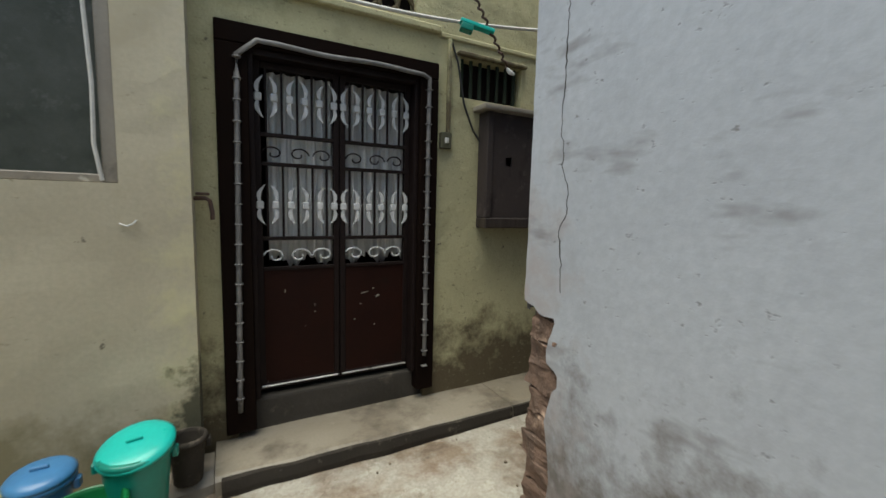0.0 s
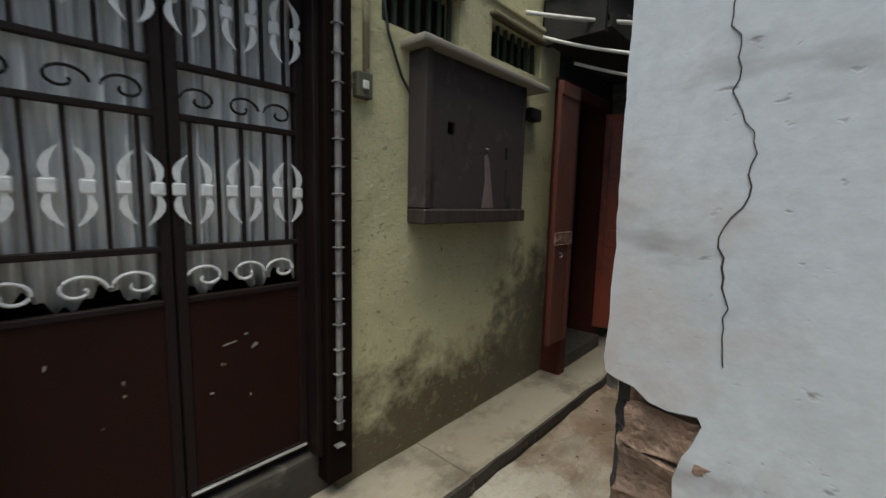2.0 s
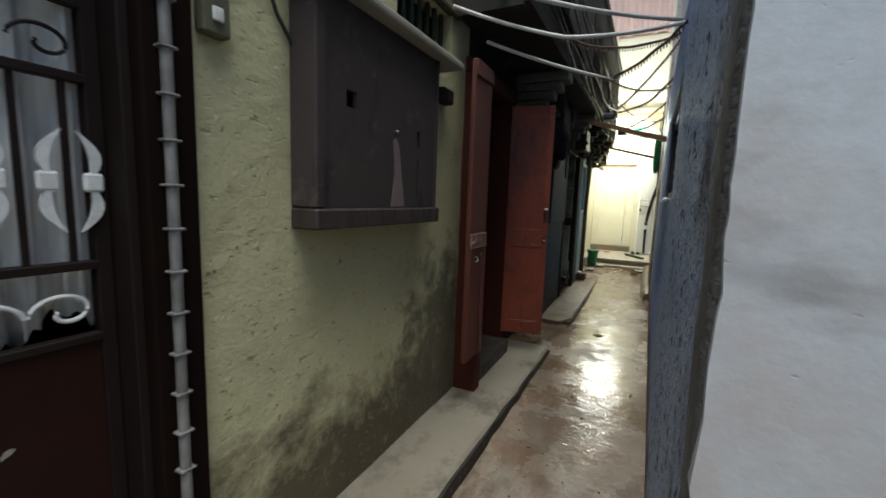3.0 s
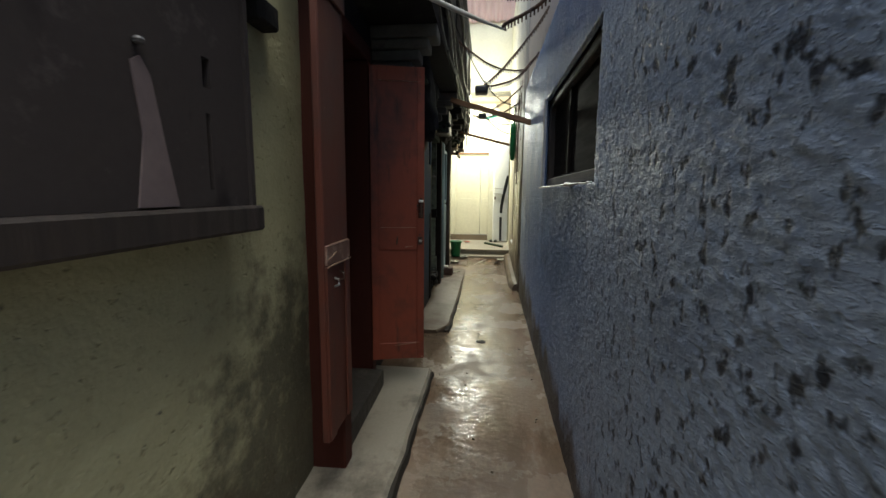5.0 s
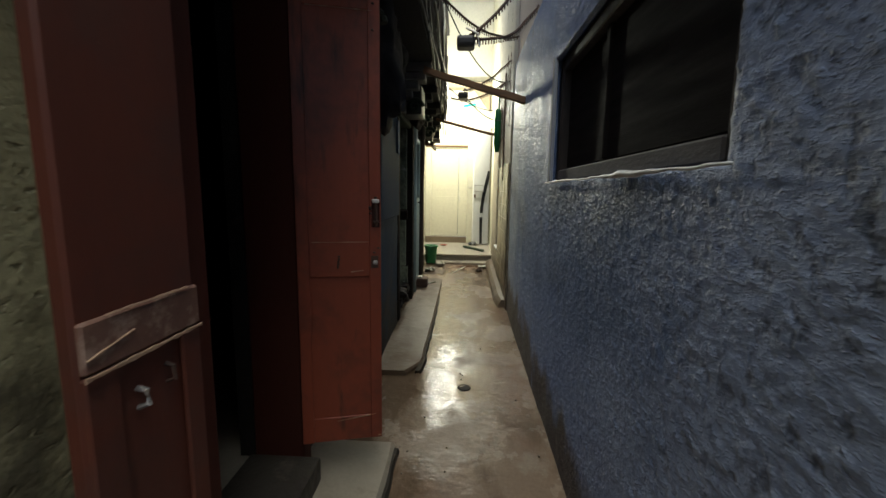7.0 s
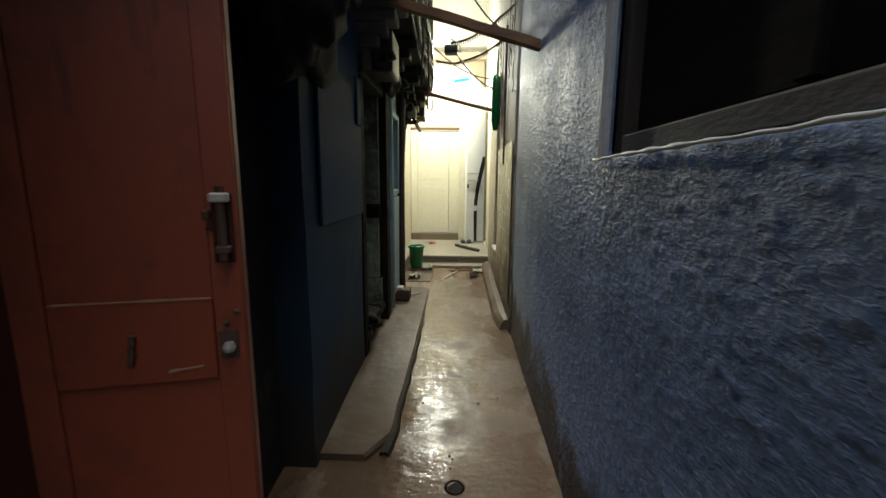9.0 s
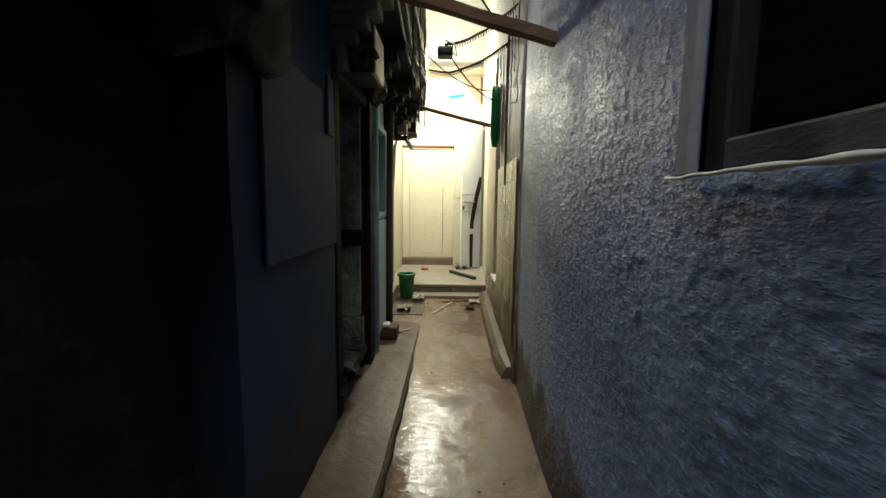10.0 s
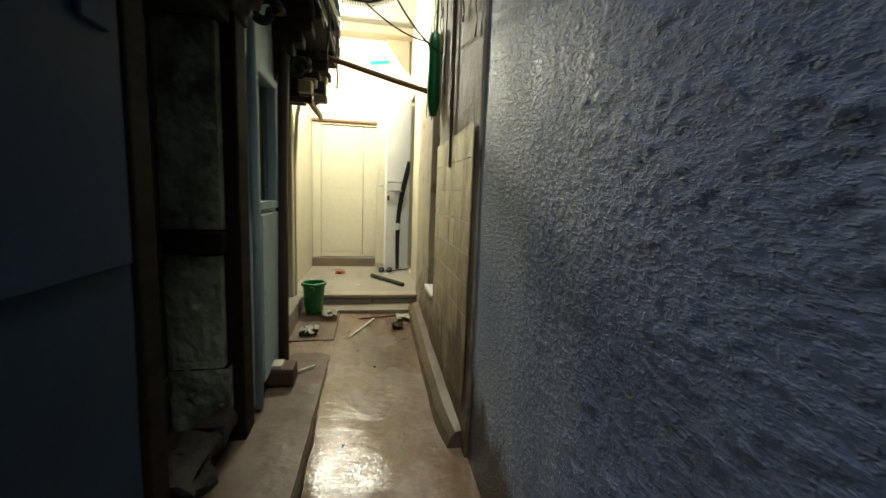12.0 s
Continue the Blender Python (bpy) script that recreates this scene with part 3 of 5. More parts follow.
def riser(owner, x0, x1, y, label, height=lambda x: 0.092 + 0.036 * max(0, (x - 1.8) / 2.6)):
    """The dirty front of a ledge."""
    bm = bmesh.new()
    n = int((x1 - x0) / 0.05)
    rows = []
    for i in range(n + 1):
        x = x0 + (x1 - x0) * i / n
        w = 0.012 * noise.noise(Vector((x * 6, 2, 0)))
        top = height(x) + 0.4 * w
        low = lane_z(x) - 0.02
        yy = y(x) + w
        rows.append([bm.verts.new(p) for p in ((x, yy - 0.010, low), (x, yy - 0.016, (low + top) / 2), (x, yy - 0.008, top), (x, yy + 0.03, top), (x, yy + 0.03, low))])
    for a, b in zip(rows, rows[1:]):
        for k in range(4):
            bm.faces.new((a[k], a[k + 1], b[k + 1], b[k]))
    bmesh.ops.recalc_face_normals(bm, faces=bm.faces)
    part("riser", bm, "gutter", bpy.data.objects[owner], label)


riser("pavement_1", 0.05, 1.86, lambda x: 2.225 - 0.011 * x, "dark dirty front of the ledge")
riser("pavement_2", 1.87, 4.36, lambda x: 2.245 - 0.018 * x, "dark dirty front of the ledge")
riser("pavement_3", 5.22, 8.10, lambda x: 2.13 - 0.05 * (x - 5.06) / 3.06 + 0.10 * max(0, 0.06 - (x - 5.06) / 3.06) / 0.06, "dark dirty front of the low path", lambda x: 0.152 + 0.092 * (x - 5.06) / 3.06)

# kerb at the foot of the tiled wall
bm = bmesh.new()
rows = []
for i in range(16):
    x = 6.80 + i * 0.13
    z, w = lane_z(x), 0.035 + 0.035 * min(1, i / 2) + 0.006 * noise.noise(Vector((x * 5, 0, 0)))
    rows.append([bm.verts.new(p) for p in ((x, 1.30, z - 0.05), (x, 1.30, z + 0.105), (x, 1.37 + w * 0.6, z + 0.085), (x, 1.38 + w, z + 0.05), (x, 1.39 + w + 0.02, z - 0.05))])
for a, b in zip(rows, rows[1:]):
    for k in range(4):
        bm.faces.new((a[k], a[k + 1], b[k + 1], b[k]))
bm.faces.new(rows[0])
bm.faces.new(rows[-1])
bmesh.ops.recalc_face_normals(bm, faces=bm.faces)
setting("kerb", bm, "screed_shaded", "rounded cement kerb along the foot of the tiled wall", "kerb")

# platform at the end
platform = setting("platform", box(bmesh.new(), 8.93, 10.56, 1.30, 2.62, 0.2, 0.445, 0.015, 2), "concrete", "raised cement platform before the cream door", "step")
for y0, y1 in ((1.33, 1.79), (1.80, 2.28), (2.29, 2.60)):
    part("block", box(bmesh.new(), 8.905, 8.945, y0, y1, 0.30, 0.415, 0.012), "concrete", platform)
part("nosing", box(bmesh.new(), 8.885, 9.05, 1.32, 2.61, 0.417, 0.452, 0.010, 2), "slab", platform, "smooth cement nosing")
setting("step", box(bmesh.new(), 8.70, 8.93, 1.42, 2.30, 0.25, 0.355, 0.012, 2), "slab", "low worn cement step before the platform", "step")

# ---- courtyard walls ----
bm = bmesh.new()
wall(bm, "y", 2.4, 2.86, -2.5, -0.04, 0.0, 3.3, holes=[(-0.98, -0.325, 1.57, 2.62)], step=0.12, rough=0.010, seed=4)
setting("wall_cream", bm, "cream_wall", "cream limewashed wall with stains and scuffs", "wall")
DOOR = (0.14, 1.345, 0.0, 2.40)
bm = bmesh.new()
wall(bm, "y", 2.6, 2.86, -0.04, 3.27, 0.0, 2.66, holes=[DOOR, (1.59, 2.13, 2.27, 2.55), (2.42, 3.0, 2.335, 2.555)], step=0.12, rough=0.008, seed=9)
setting("wall_yellow", bm, "yellow", "pale yellow limewashed wall with damp stains near its foot", "wall")
bm = bmesh.new()
wall(bm, "y", 2.63, 2.86, -0.04, 3.05, 2.66, 3.3, holes=[(0.25, 1.26, 2.76, 3.14)], step=0.15, rough=0.008, seed=12)
setting("wall_yellow_upper", bm, "yellow", "pale yellow upper wall with a pierced screen", "wall")
setting("cornice", boxes((-0.04, 1.42, 2.56, 2.64, 2.655, 2.70), (1.42, 3.05, 2.585, 2.64, 2.64, 2.675), bevel=0.008), "yellow", "thin plaster band across the yellow wall", "trim")
bm = bmesh.new()
wall(bm, "x", -2.5, -2.75, -3.6, 2.86, 0.0, 3.0, step=0.4, rough=0.01)
setting("wall_west", bm, "cream_wall", "cream wall that closes the court", "wall")
bm = bmesh.new()
wall(bm, "y", -3.4, -3.65, -2.75, 1.6, 0.0, 3.2, step=0.4, rough=0.01)
setting("wall_south", bm, "cream_wall", "cream wall that closes the court", "wall")

# grey-white corner wall: brick core with a broken plaster skin
bm = bmesh.new()
wall(bm, "x", 1.268, 1.6, -3.4, 1.328, 0.0, 4.2, step=0.07, rough=0.010, seed=2)
setting("wall_corner_core", bm, "brick", "crumbling brown brick core of the corner", "wall")
edge = [(1.374 + 0.005 * noise.noise(Vector((z * 9, 0, 6))) + 0.004 * noise.noise(Vector((z * 31, 2, 6))), z) for z in np.arange(4.2, 1.2, -0.03)] + [(1.380, 1.14), (1.374, 1.107), (1.349, 1.098), (1.314, 1.092), (1.285, 1.070), (1.25, 1.064), (1.198, 1.071), (1.190, 1.055), (1.206, 1.003),
        (1.218, 0.98), (1.230, 0.93), (1.226, 0.88), (1.180, 0.86), (1.162, 0.846), (1.160, 0.80), (1.185, 0.772), (1.205, 0.70), (1.222, 0.63), (1.205, 0.56), (1.188, 0.48), (1.178, 0.39), (1.19, 0.28), (1.17, 0.15), (1.18, -0.02)]
skin = [(-3.4, -0.02), (-3.4, 4.2)]
bm = bmesh.new()
plate(bm, [(1.24, y, z) for y, z in skin + edge], (0.030, 0, 0))
setting("wall_grey", bm, "grey_white", "grey-white limewashed wall, plaster broken off its corner", "wall")
# crack that runs down the plaster
random.seed(5)
bm = bmesh.new()
bends = ((2.9, 1.19), (2.2, 1.20), (1.78, 1.206), (1.74, 1.187), (1.65, 1.194), (1.58, 1.156), (1.49, 1.158), (1.41, 1.199), (1.36, 1.181), (1.25, 1.170), (1.17, 1.166))
line = [(1.2385, float(np.interp(-z, [-b[0] for b in bends], [b[1] for b in bends])) + random.uniform(-0.005, 0.005), z) for z in np.arange(1.18, 2.9, 0.018)]
tube(bm, line, 0.0030, 5, taper=[0.35 + 0.9 * abs(noise.noise(Vector((p[2] * 7, 0, 4)))) for p in line])
setting("wall_crack", bm, "gutter", "thin dark crack in the grey plaster", "trim")
# chipped bricks showing at the corner
core = bpy.data.objects["wall_corner_core"]
for k in range(9):
    z = 0.12 + k * 0.105
    o = 0.06 * (k % 2)
    bm = box(bmesh.new(), 1.250, 1.33, 1.17 - o, 1.355 - 0.012 * (k % 3), z, z + 0.092)
    bmesh.ops.subdivide_edges(bm, edges=bm.edges[:], cuts=4, use_grid_fill=True)
    for v in bm.verts:
        v.co += 0.020 * noise.noise_vector(v.co * 17 + Vector((k, 0, 0))) * Vector((1, 1, 0.8)).length * 0.6
    part("brick", bm, "brick", core)

# ---- blue wall along the lane ----
WIN = (3.245, 4.825, 1.52, 2.185)


def stucco(x0, x1, z1, hole, step=0.0105):
    """The granular face of the blue wall: fine real relief, swelling a little towards the court's corner."""
    def cuts(lo, hi, marks):
        vals = []
        marks = [lo, *marks, hi]
        for a, b in zip(marks, marks[1:]):
            k = max(1, round((b - a) / step))
            vals += [a + (b - a) * i / k for i in range(k)]
        return vals + [hi]
    us, zs = cuts(x0, x1, hole[:2]), cuts(0.0, z1, hole[2:])
    verts, faces = [], []
    for u in us:
        swell = 0.016 * max(0.0, 1 - (u - x0) / 0.8) ** 1.5
        for z in zs:
            d = 0.005 * noise.noise(Vector((u * 1.6, z * 1.6, 7.0))) + 0.0006 * noise.noise(Vector((u * 9, z * 9, 3.0)))
            calm = min(1.0, max(0.25, (6.9 - u) / 1.2))
            d += calm * (0.006 * max(0.0, noise.noise(Vector((u * 42, 1.3, z * 56))) - 0.05) + 0.006 * max(0.0, noise.noise(Vector((u * 50, 9.7, z * 64))) - 0.05) + 0.0012 * noise.noise(Vector((u * 80, 5.1, z * 95))))
            verts.append((u, 1.346 + swell + d, z))
    n = len(zs)
    for i in range(len(us) - 1):
        for j in range(n - 1):
            u, z = (us[i] + us[i + 1]) / 2, (zs[j] + zs[j + 1]) / 2
            if not (hole[0] < u < hole[1] and hole[2] < z < hole[3]):
                faces.append((i * n + j, i * n + j + 1, (i + 1) * n + j + 1, (i + 1) * n + j))
    me = bpy.data.meshes.new("stucco")
    me.from_pydata(verts, [], faces)
    bm = bmesh.new()
    bm.from_mesh(me)
    bpy.data.meshes.remove(me)
    rim = bmesh.ops.extrude_edge_only(bm, edges=[e for e in bm.edges if e.is_boundary])
    for v in rim["geom"]:
        if isinstance(v, bmesh.types.BMVert):
            v.co.y = 1.29
    bmesh.ops.delete(bm, geom=[v for v in bm.verts if not v.link_faces], context="VERTS")
    bmesh.ops.recalc_face_normals(bm, faces=bm.faces)
    return bm


bm = bmesh.new()
wall(bm, "y", 1.32, 1.09, 1.29, 6.72, 0.0, 2.72, holes=[WIN])
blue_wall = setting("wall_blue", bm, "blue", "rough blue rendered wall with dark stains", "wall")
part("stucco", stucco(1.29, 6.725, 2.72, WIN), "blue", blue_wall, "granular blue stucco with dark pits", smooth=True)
bm = bmesh.new()
rows = []
for z in np.arange(1.07, 4.19, 0.03):
    rag = 0.05 * noise.noise(Vector((z * 5, 3, 0))) + 0.02 * noise.noise(Vector((z * 17, 7, 0)))
    line = [(1.250, 1.350), (1.249, 1.364), (1.254, 1.376), (1.270, 1.381), (1.32 + rag * 0.4, 1.379), (1.40 + rag, 1.374), (1.44 + rag, 1.350)]
    rows.append([bm.verts.new((x + 0.003 * noise.noise(Vector((k, z * 23, 1))), y + 0.003 * noise.noise(Vector((k * 3, z * 31, 2))), z)) for k, (x, y) in enumerate(line)])
for a, b in zip(rows, rows[1:]):
    for k in range(len(a) - 1):
        bm.faces.new((a[k], a[k + 1], b[k + 1], b[k]))
bmesh.ops.recalc_face_normals(bm, faces=bm.faces)
setting("wall_corner_return", bm, "corner_stain", "brown handled plaster returning round the corner", "wall", smooth=True)
bm = bmesh.new()
wall(bm, "y", 1.325, 1.06, 1.60, 6.74, 2.722, 4.6, step=0.2, rough=0.010, seed=27)
setting("wall_upper_east", bm, "upper_pink", "pinkish weathered upper wall above the blue wall", "wall")
bm = bmesh.new()
wall(bm, "y", 1.36, 1.06, 6.722, 9.0, 0.0, 5.0, holes=[(7.80, 8.16, 0.72, 2.55)], step=0.12, rough=0.008, seed=37)
tiled = setting("wall_tiled", bm, "old_wall", "stained beige wall with a tiled dado and flaking top", "wall")
setting("wall_niche", box(bmesh.new(), 7.72, 8.24, 1.10, 1.20, 0.6, 2.7), "old_wall", "smooth beige back of a shallow wall niche", "wall")
single("niche_sill", box(bmesh.new(), 7.79, 8.17, 1.21, 1.385, 0.69, 0.722, 0.006), "white_plastic", "white stone sill at the foot of the niche", "sill")
bm = bmesh.new()
wall(bm, "y", 1.33, 1.06, 9.0, 10.56, 0.3, 5.0, holes=[(9.85, 10.42, 0.45, 2.62)], step=0.2, rough=0.006, seed=41)
setting("wall_end_right", bm, "end_cream", "cream wall with a doorway beside the platform", "wall")

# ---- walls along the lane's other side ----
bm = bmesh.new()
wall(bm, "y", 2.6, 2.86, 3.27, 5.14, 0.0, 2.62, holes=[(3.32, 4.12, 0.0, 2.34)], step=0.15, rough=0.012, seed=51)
setting("wall_soot", bm, "near_black", "near-black wall round the red doorway", "wall")
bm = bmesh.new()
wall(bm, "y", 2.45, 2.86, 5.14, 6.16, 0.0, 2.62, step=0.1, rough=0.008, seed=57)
setting("wall_blue_left", bm, "blue_left", "blue painted wall darkened for shade, darker towards its foot", "wall")
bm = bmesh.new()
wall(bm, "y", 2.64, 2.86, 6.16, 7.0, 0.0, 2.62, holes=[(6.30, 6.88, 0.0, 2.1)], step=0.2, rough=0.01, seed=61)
setting("wall_recess", bm, "near_black", "black wall round a recessed doorway", "wall")
bm = bmesh.new()
wall(bm, "y", 2.44, 2.86, 7.10, 7.80, 0.0, 2.62, holes=[(7.28, 7.68, 1.36, 2.05)], step=0.1, rough=0.006, seed=63)
setting("wall_pale_blue", bm, "blue_pale", "pale blue painted pier with a small window", "wall")
bm = bmesh.new()
wall(bm, "y", 2.62, 2.86, 7.80, 8.86, 0.0, 2.62, holes=[(7.95, 8.72, 0.45, 2.2)], step=0.2, rough=0.006, seed=67)
setting("wall_far_left", bm, "near_black", "dark wall round the farther doorway", "wall")
bm = bmesh.new()
wall(bm, "y", 2.58, 2.86, 8.86, 10.56, 0.2, 5.0, step=0.3, rough=0.006, seed=69)
setting("wall_end_left", bm, "end_cream", "cream painted wall beside the platform", "wall")
# unseen rooms closed off in near-black, so their openings read as shade
setting("wall_rooms", boxes((-0.3, 9.0, 4.2, 4.3, 0.0, 2.7), (2.95, 3.05, 2.86, 4.2, 0, 2.7), (-0.4, -0.3, 2.86, 4.2, 0, 2.7), (9.0, 9.1, 2.86, 4.2, 0, 2.7)), "near_black", "added near-black walls closing the unseen rooms", "wall")
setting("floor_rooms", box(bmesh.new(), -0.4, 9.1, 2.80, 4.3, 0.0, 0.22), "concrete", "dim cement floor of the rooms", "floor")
setting("ceiling_rooms", box(bmesh.new(), -0.4, 9.1, 2.86, 4.3, 2.66, 2.78), "near_black", "added near-black ceiling of the unseen rooms", "ceiling")
# another unseen room, added in near-black behind the window
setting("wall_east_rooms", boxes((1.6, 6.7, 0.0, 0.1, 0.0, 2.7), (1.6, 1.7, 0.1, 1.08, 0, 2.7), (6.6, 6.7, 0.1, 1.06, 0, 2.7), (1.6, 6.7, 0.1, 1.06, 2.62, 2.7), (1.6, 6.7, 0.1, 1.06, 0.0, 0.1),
        (9.6, 10.56, 0.0, 0.1, 0.3, 2.8), (9.5, 9.6, 0.0, 1.06, 0.3, 2.8), (9.5, 10.56, 0.1, 1.06, 2.7, 2.8), (9.5, 10.56, 0.1, 1.06, 0.3, 0.44)), "near_black", "added near-black walls of an unseen room behind the blue wall", "wall")

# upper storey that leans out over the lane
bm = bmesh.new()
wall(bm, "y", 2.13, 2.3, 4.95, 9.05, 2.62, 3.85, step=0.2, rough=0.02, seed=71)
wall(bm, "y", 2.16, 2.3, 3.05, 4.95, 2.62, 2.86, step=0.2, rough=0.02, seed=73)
setting("wall_overhang", bm, "near_black", "near-black face of the overhanging upper storey", "wall")
setting("ceiling_overhang", boxes((3.05, 9.05, 2.14, 2.9, 2.585, 2.66), (3.02, 3.08, 2.17, 2.6, 2.56, 2.86), (9.0, 9.06, 2.16, 2.9, 2.66, 3.85)), "near_black", "dark soffit and ends of the overhang", "ceiling")
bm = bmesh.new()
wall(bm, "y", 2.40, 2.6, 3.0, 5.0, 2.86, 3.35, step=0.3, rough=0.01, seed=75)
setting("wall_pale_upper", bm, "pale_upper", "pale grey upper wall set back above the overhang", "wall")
setting("roof_overhang", boxes((4.9, 9.1, 2.1, 4.3, 3.85, 3.93), (3.0, 4.9, 2.36, 4.3, 3.35, 3.41), (2.98, 4.94, 2.12, 2.42, 2.862, 2.885)), "near_black", "dark flat roof of the upper storey", "roof")

# ---- end of the lane ----
bm = bmesh.new()
wall(bm, "x", 10.55, 10.8, 0.9, 2.9, 0.2, 5.0, holes=[(1.42, 2.485, 0.56, 2.31)], step=0.25, rough=0.004, seed=81)
setting("wall_end", bm, "end_white", "white end wall, cream round its door", "wall")
bm = bmesh.new()
wall(bm, "x", 10.50, 10.545, 1.345, 2.575, 0.565, 2.315, holes=[(1.44, 2.468, 0.565, 2.29)], step=0.3)
setting("door_surround", bm, "end_cream", "cream painted boards round the end door", "trim")
setting("end_plinth", box(bmesh.new(), 10.47, 10.56, 1.335, 2.575, 0.40, 0.562, 0.006), "path", "dark grey stone sill under the cream door", "trim")
setting("end_lintel", box(bmesh.new(), 10.46, 10.56, 1.40, 2.575, 2.318, 2.348, 0.006), "wood", "thin brown lintel strip above the cream door", "trim")
setting("end_ledge", boxes((10.30, 10.56, 1.2, 2.575, 3.38, 3.48), bevel=0.01), "ledge", "cream concrete sunshade ledge on the end wall", "trim")
bm = bmesh.new()
plate(bm, [(10.53, 1.66, 3.38), (10.53, 1.36, 3.38), (10.53, 1.36, 2.98)], (-0.06, 0, 0))
setting("end_bracket", bm, "ledge", "diagonal cream bracket under the ledge", "trim")
setting("backdrop_building", boxes((10.6, 13.5, -1.0, 4.5, 5.0, 7.2)), "end_white", "pale upper building beyond the lane", "building")
bm = bmesh.new()
cols = []
for i in range(61):
    y = 0.95 + i * 0.028
    w = 0.02 * math.sin(i * 1.3) + 0.01 * math.sin(i * 0.5)
    cols.append([bm.verts.new((10.5 + w * k, y, 5.02 + 0.02 * math.sin(i * 0.7) + (6.1 - 5.0) * (1 - k))) for k in (0.0, 0.5, 1.0)][::-1])
for a, b in zip(cols, cols[1:]):
    for k in range(2):
        bm.faces.new((a[k], b[k], b[k + 1], a[k + 1]))
bmesh.ops.solidify(bm, geom=bm.faces[:], thickness=0.006)
single("hanging_cloth", bm, "pink", "faded pink cloth hung high on the end building", "cloth")


# ---- things: court ----
def metal_door():
    d = thing("door_metal", "closed dark brown metal double door with silver grille ornaments", "door", (0.76, 2.66, 0.31))
    part("frame", boxes((0.075, 0.235, 2.56, 2.72, 0.14, 2.345), (1.275, 1.405, 2.56, 2.72, 0.18, 2.345), (0.075, 1.405, 2.56, 2.72, 2.346, 2.455), bevel=0.006), "frame_brown", d)
    part("inner_frame", boxes((0.236, 0.262, 2.60, 2.74, 0.31, 2.345), (1.248, 1.274, 2.60, 2.74, 0.31, 2.345), (0.262, 1.248, 2.60, 2.74, 2.312, 2.345), bevel=0.003), "black_metal", d)
    for x0, x1 in ((0.265, 0.757), (0.763, 1.246)):
        leaf = part("leaf", boxes((x0, x0 + 0.035, 2.68, 2.72, 0.33, 2.31), (x1 - 0.035, x1, 2.68, 2.72, 0.33, 2.31), (x0 + 0.036, x1 - 0.036, 2.68, 2.72, 2.27, 2.31),
                    (x0 + 0.036, x1 - 0.036, 2.68, 2.72, 0.33, 0.37), bevel=0.003), "black_metal", d)
        part("kick_panel", box(bmesh.new(), x0 + 0.034, x1 - 0.034, 2.685, 2.70, 0.36, 1.085, 0.003), "brown_metal", leaf, "scratched dark brown sheet panel")
        part("drip_rail", box(bmesh.new(), x0 + 0.01, x1 - 0.01, 2.668, 2.684, 0.348, 0.358, 0.003), "steel", leaf, "worn bright rail")
        for z in (1.083, 1.268, 1.715, 1.885):
            part("rail", box(bmesh.new(), x0 + 0.034, x1 - 0.034, 2.676, 2.706, z, z + 0.022, 0.003), "black_metal", leaf)
        n = 6
        step = (x1 - x0 - 0.055) / (n - 1)
        for k in range(n):
            x = x0 + 0.022 + k * step
            inward = 1 if k % 2 == 0 else -1
            for za, zb in ((1.29, 1.715), (1.907, 2.27)):
                if k < n - 1:
                    part("bar", box(bmesh.new(), x + step * 0.5 - 0.006, x + step * 0.5 + 0.006, 2.686, 2.698, za, zb), "black_metal", leaf)
                zc = (za + zb) / 2 + (0.02 if zb > 2 else -0.02)
                part("collar", box(bmesh.new(), x - 0.021, x + 0.021, 2.666, 2.683, zc - 0.023, zc + 0.023, 0.006), "silver", leaf)
                for up in (-1, 1):
                    cr = bmesh.new()
                    outer, inner = [], []
                    for q in np.linspace(0, 1, 11):
                        thick = 0.010 * (1 - q) + 0.017 * math.sin(math.pi * q) + 0.002
                        cx, cz = x + inward * step * (0.34 * q * q - 0.13 * math.sin(math.pi * q)), zc + up * (0.020 + 0.100 * q)
                        outer.append((cx - thick * 0.5, cz))
                        inner.append((cx + thick * 0.5, cz))
                    plate(cr, [(u, 2.670, v) for u, v in outer + inner[::-1]], (0, 0.009, 0))
                    part("crescent", cr, "silver", leaf)
        for zc, mat, amp in ((1.80, "black_metal", 0.045), (1.178, "silver", 0.05)):
            for k in range(3):
                cx = x0 + 0.10 + k * (x1 - x0 - 0.20) / 2
                sc = bmesh.new()
                pts = []
                for s in range(26):
                    a = s / 25 * 2.1 * math.pi
                    r = amp * (1 - 0.78 * s / 25)
                    pts.append((cx + r * 1.35 * math.cos(a) * (1 if k % 2 else -1), 2.69, zc - 0.01 + r * math.sin(a)))
                tube(sc, pts, 0.0050 if mat == "black_metal" else 0.0058, 6)
                part("scroll", sc, mat, leaf)
    return d


door_metal = metal_door()
random.seed(12)
for x, z, w, h, tilt in ((0.60, 0.80, 0.012, 0.010, 0), (0.73, 0.56, 0.006, 0.075, 0), (0.93, 0.90, 0.060, 0.009, 12), (0.99, 0.925, 0.022, 0.010, 10), (1.02, 0.87, 0.035, 0.016, 38), (0.42, 0.95, 0.008, 0.020, -10), (1.00, 0.67, 0.008, 0.014, 0), (0.86, 0.72, 0.014, 0.008, 0)):
    rim = [(w / 2 * math.cos(a) * random.uniform(0.6, 1.2), h / 2 * math.sin(a) * random.uniform(0.5, 1.2)) for a in np.linspace(0, 2 * math.pi, 11)[:-1]]
    ca, sa = math.cos(radians(tilt)), math.sin(radians(tilt))
    part("scratch", plate(bmesh.new(), [(x + u * ca - v * sa, 2.6835, z + u * sa + v * ca) for u, v in rim], (0, 0.001, 0)), "concrete", door_metal, "pale scratch in the brown paint")
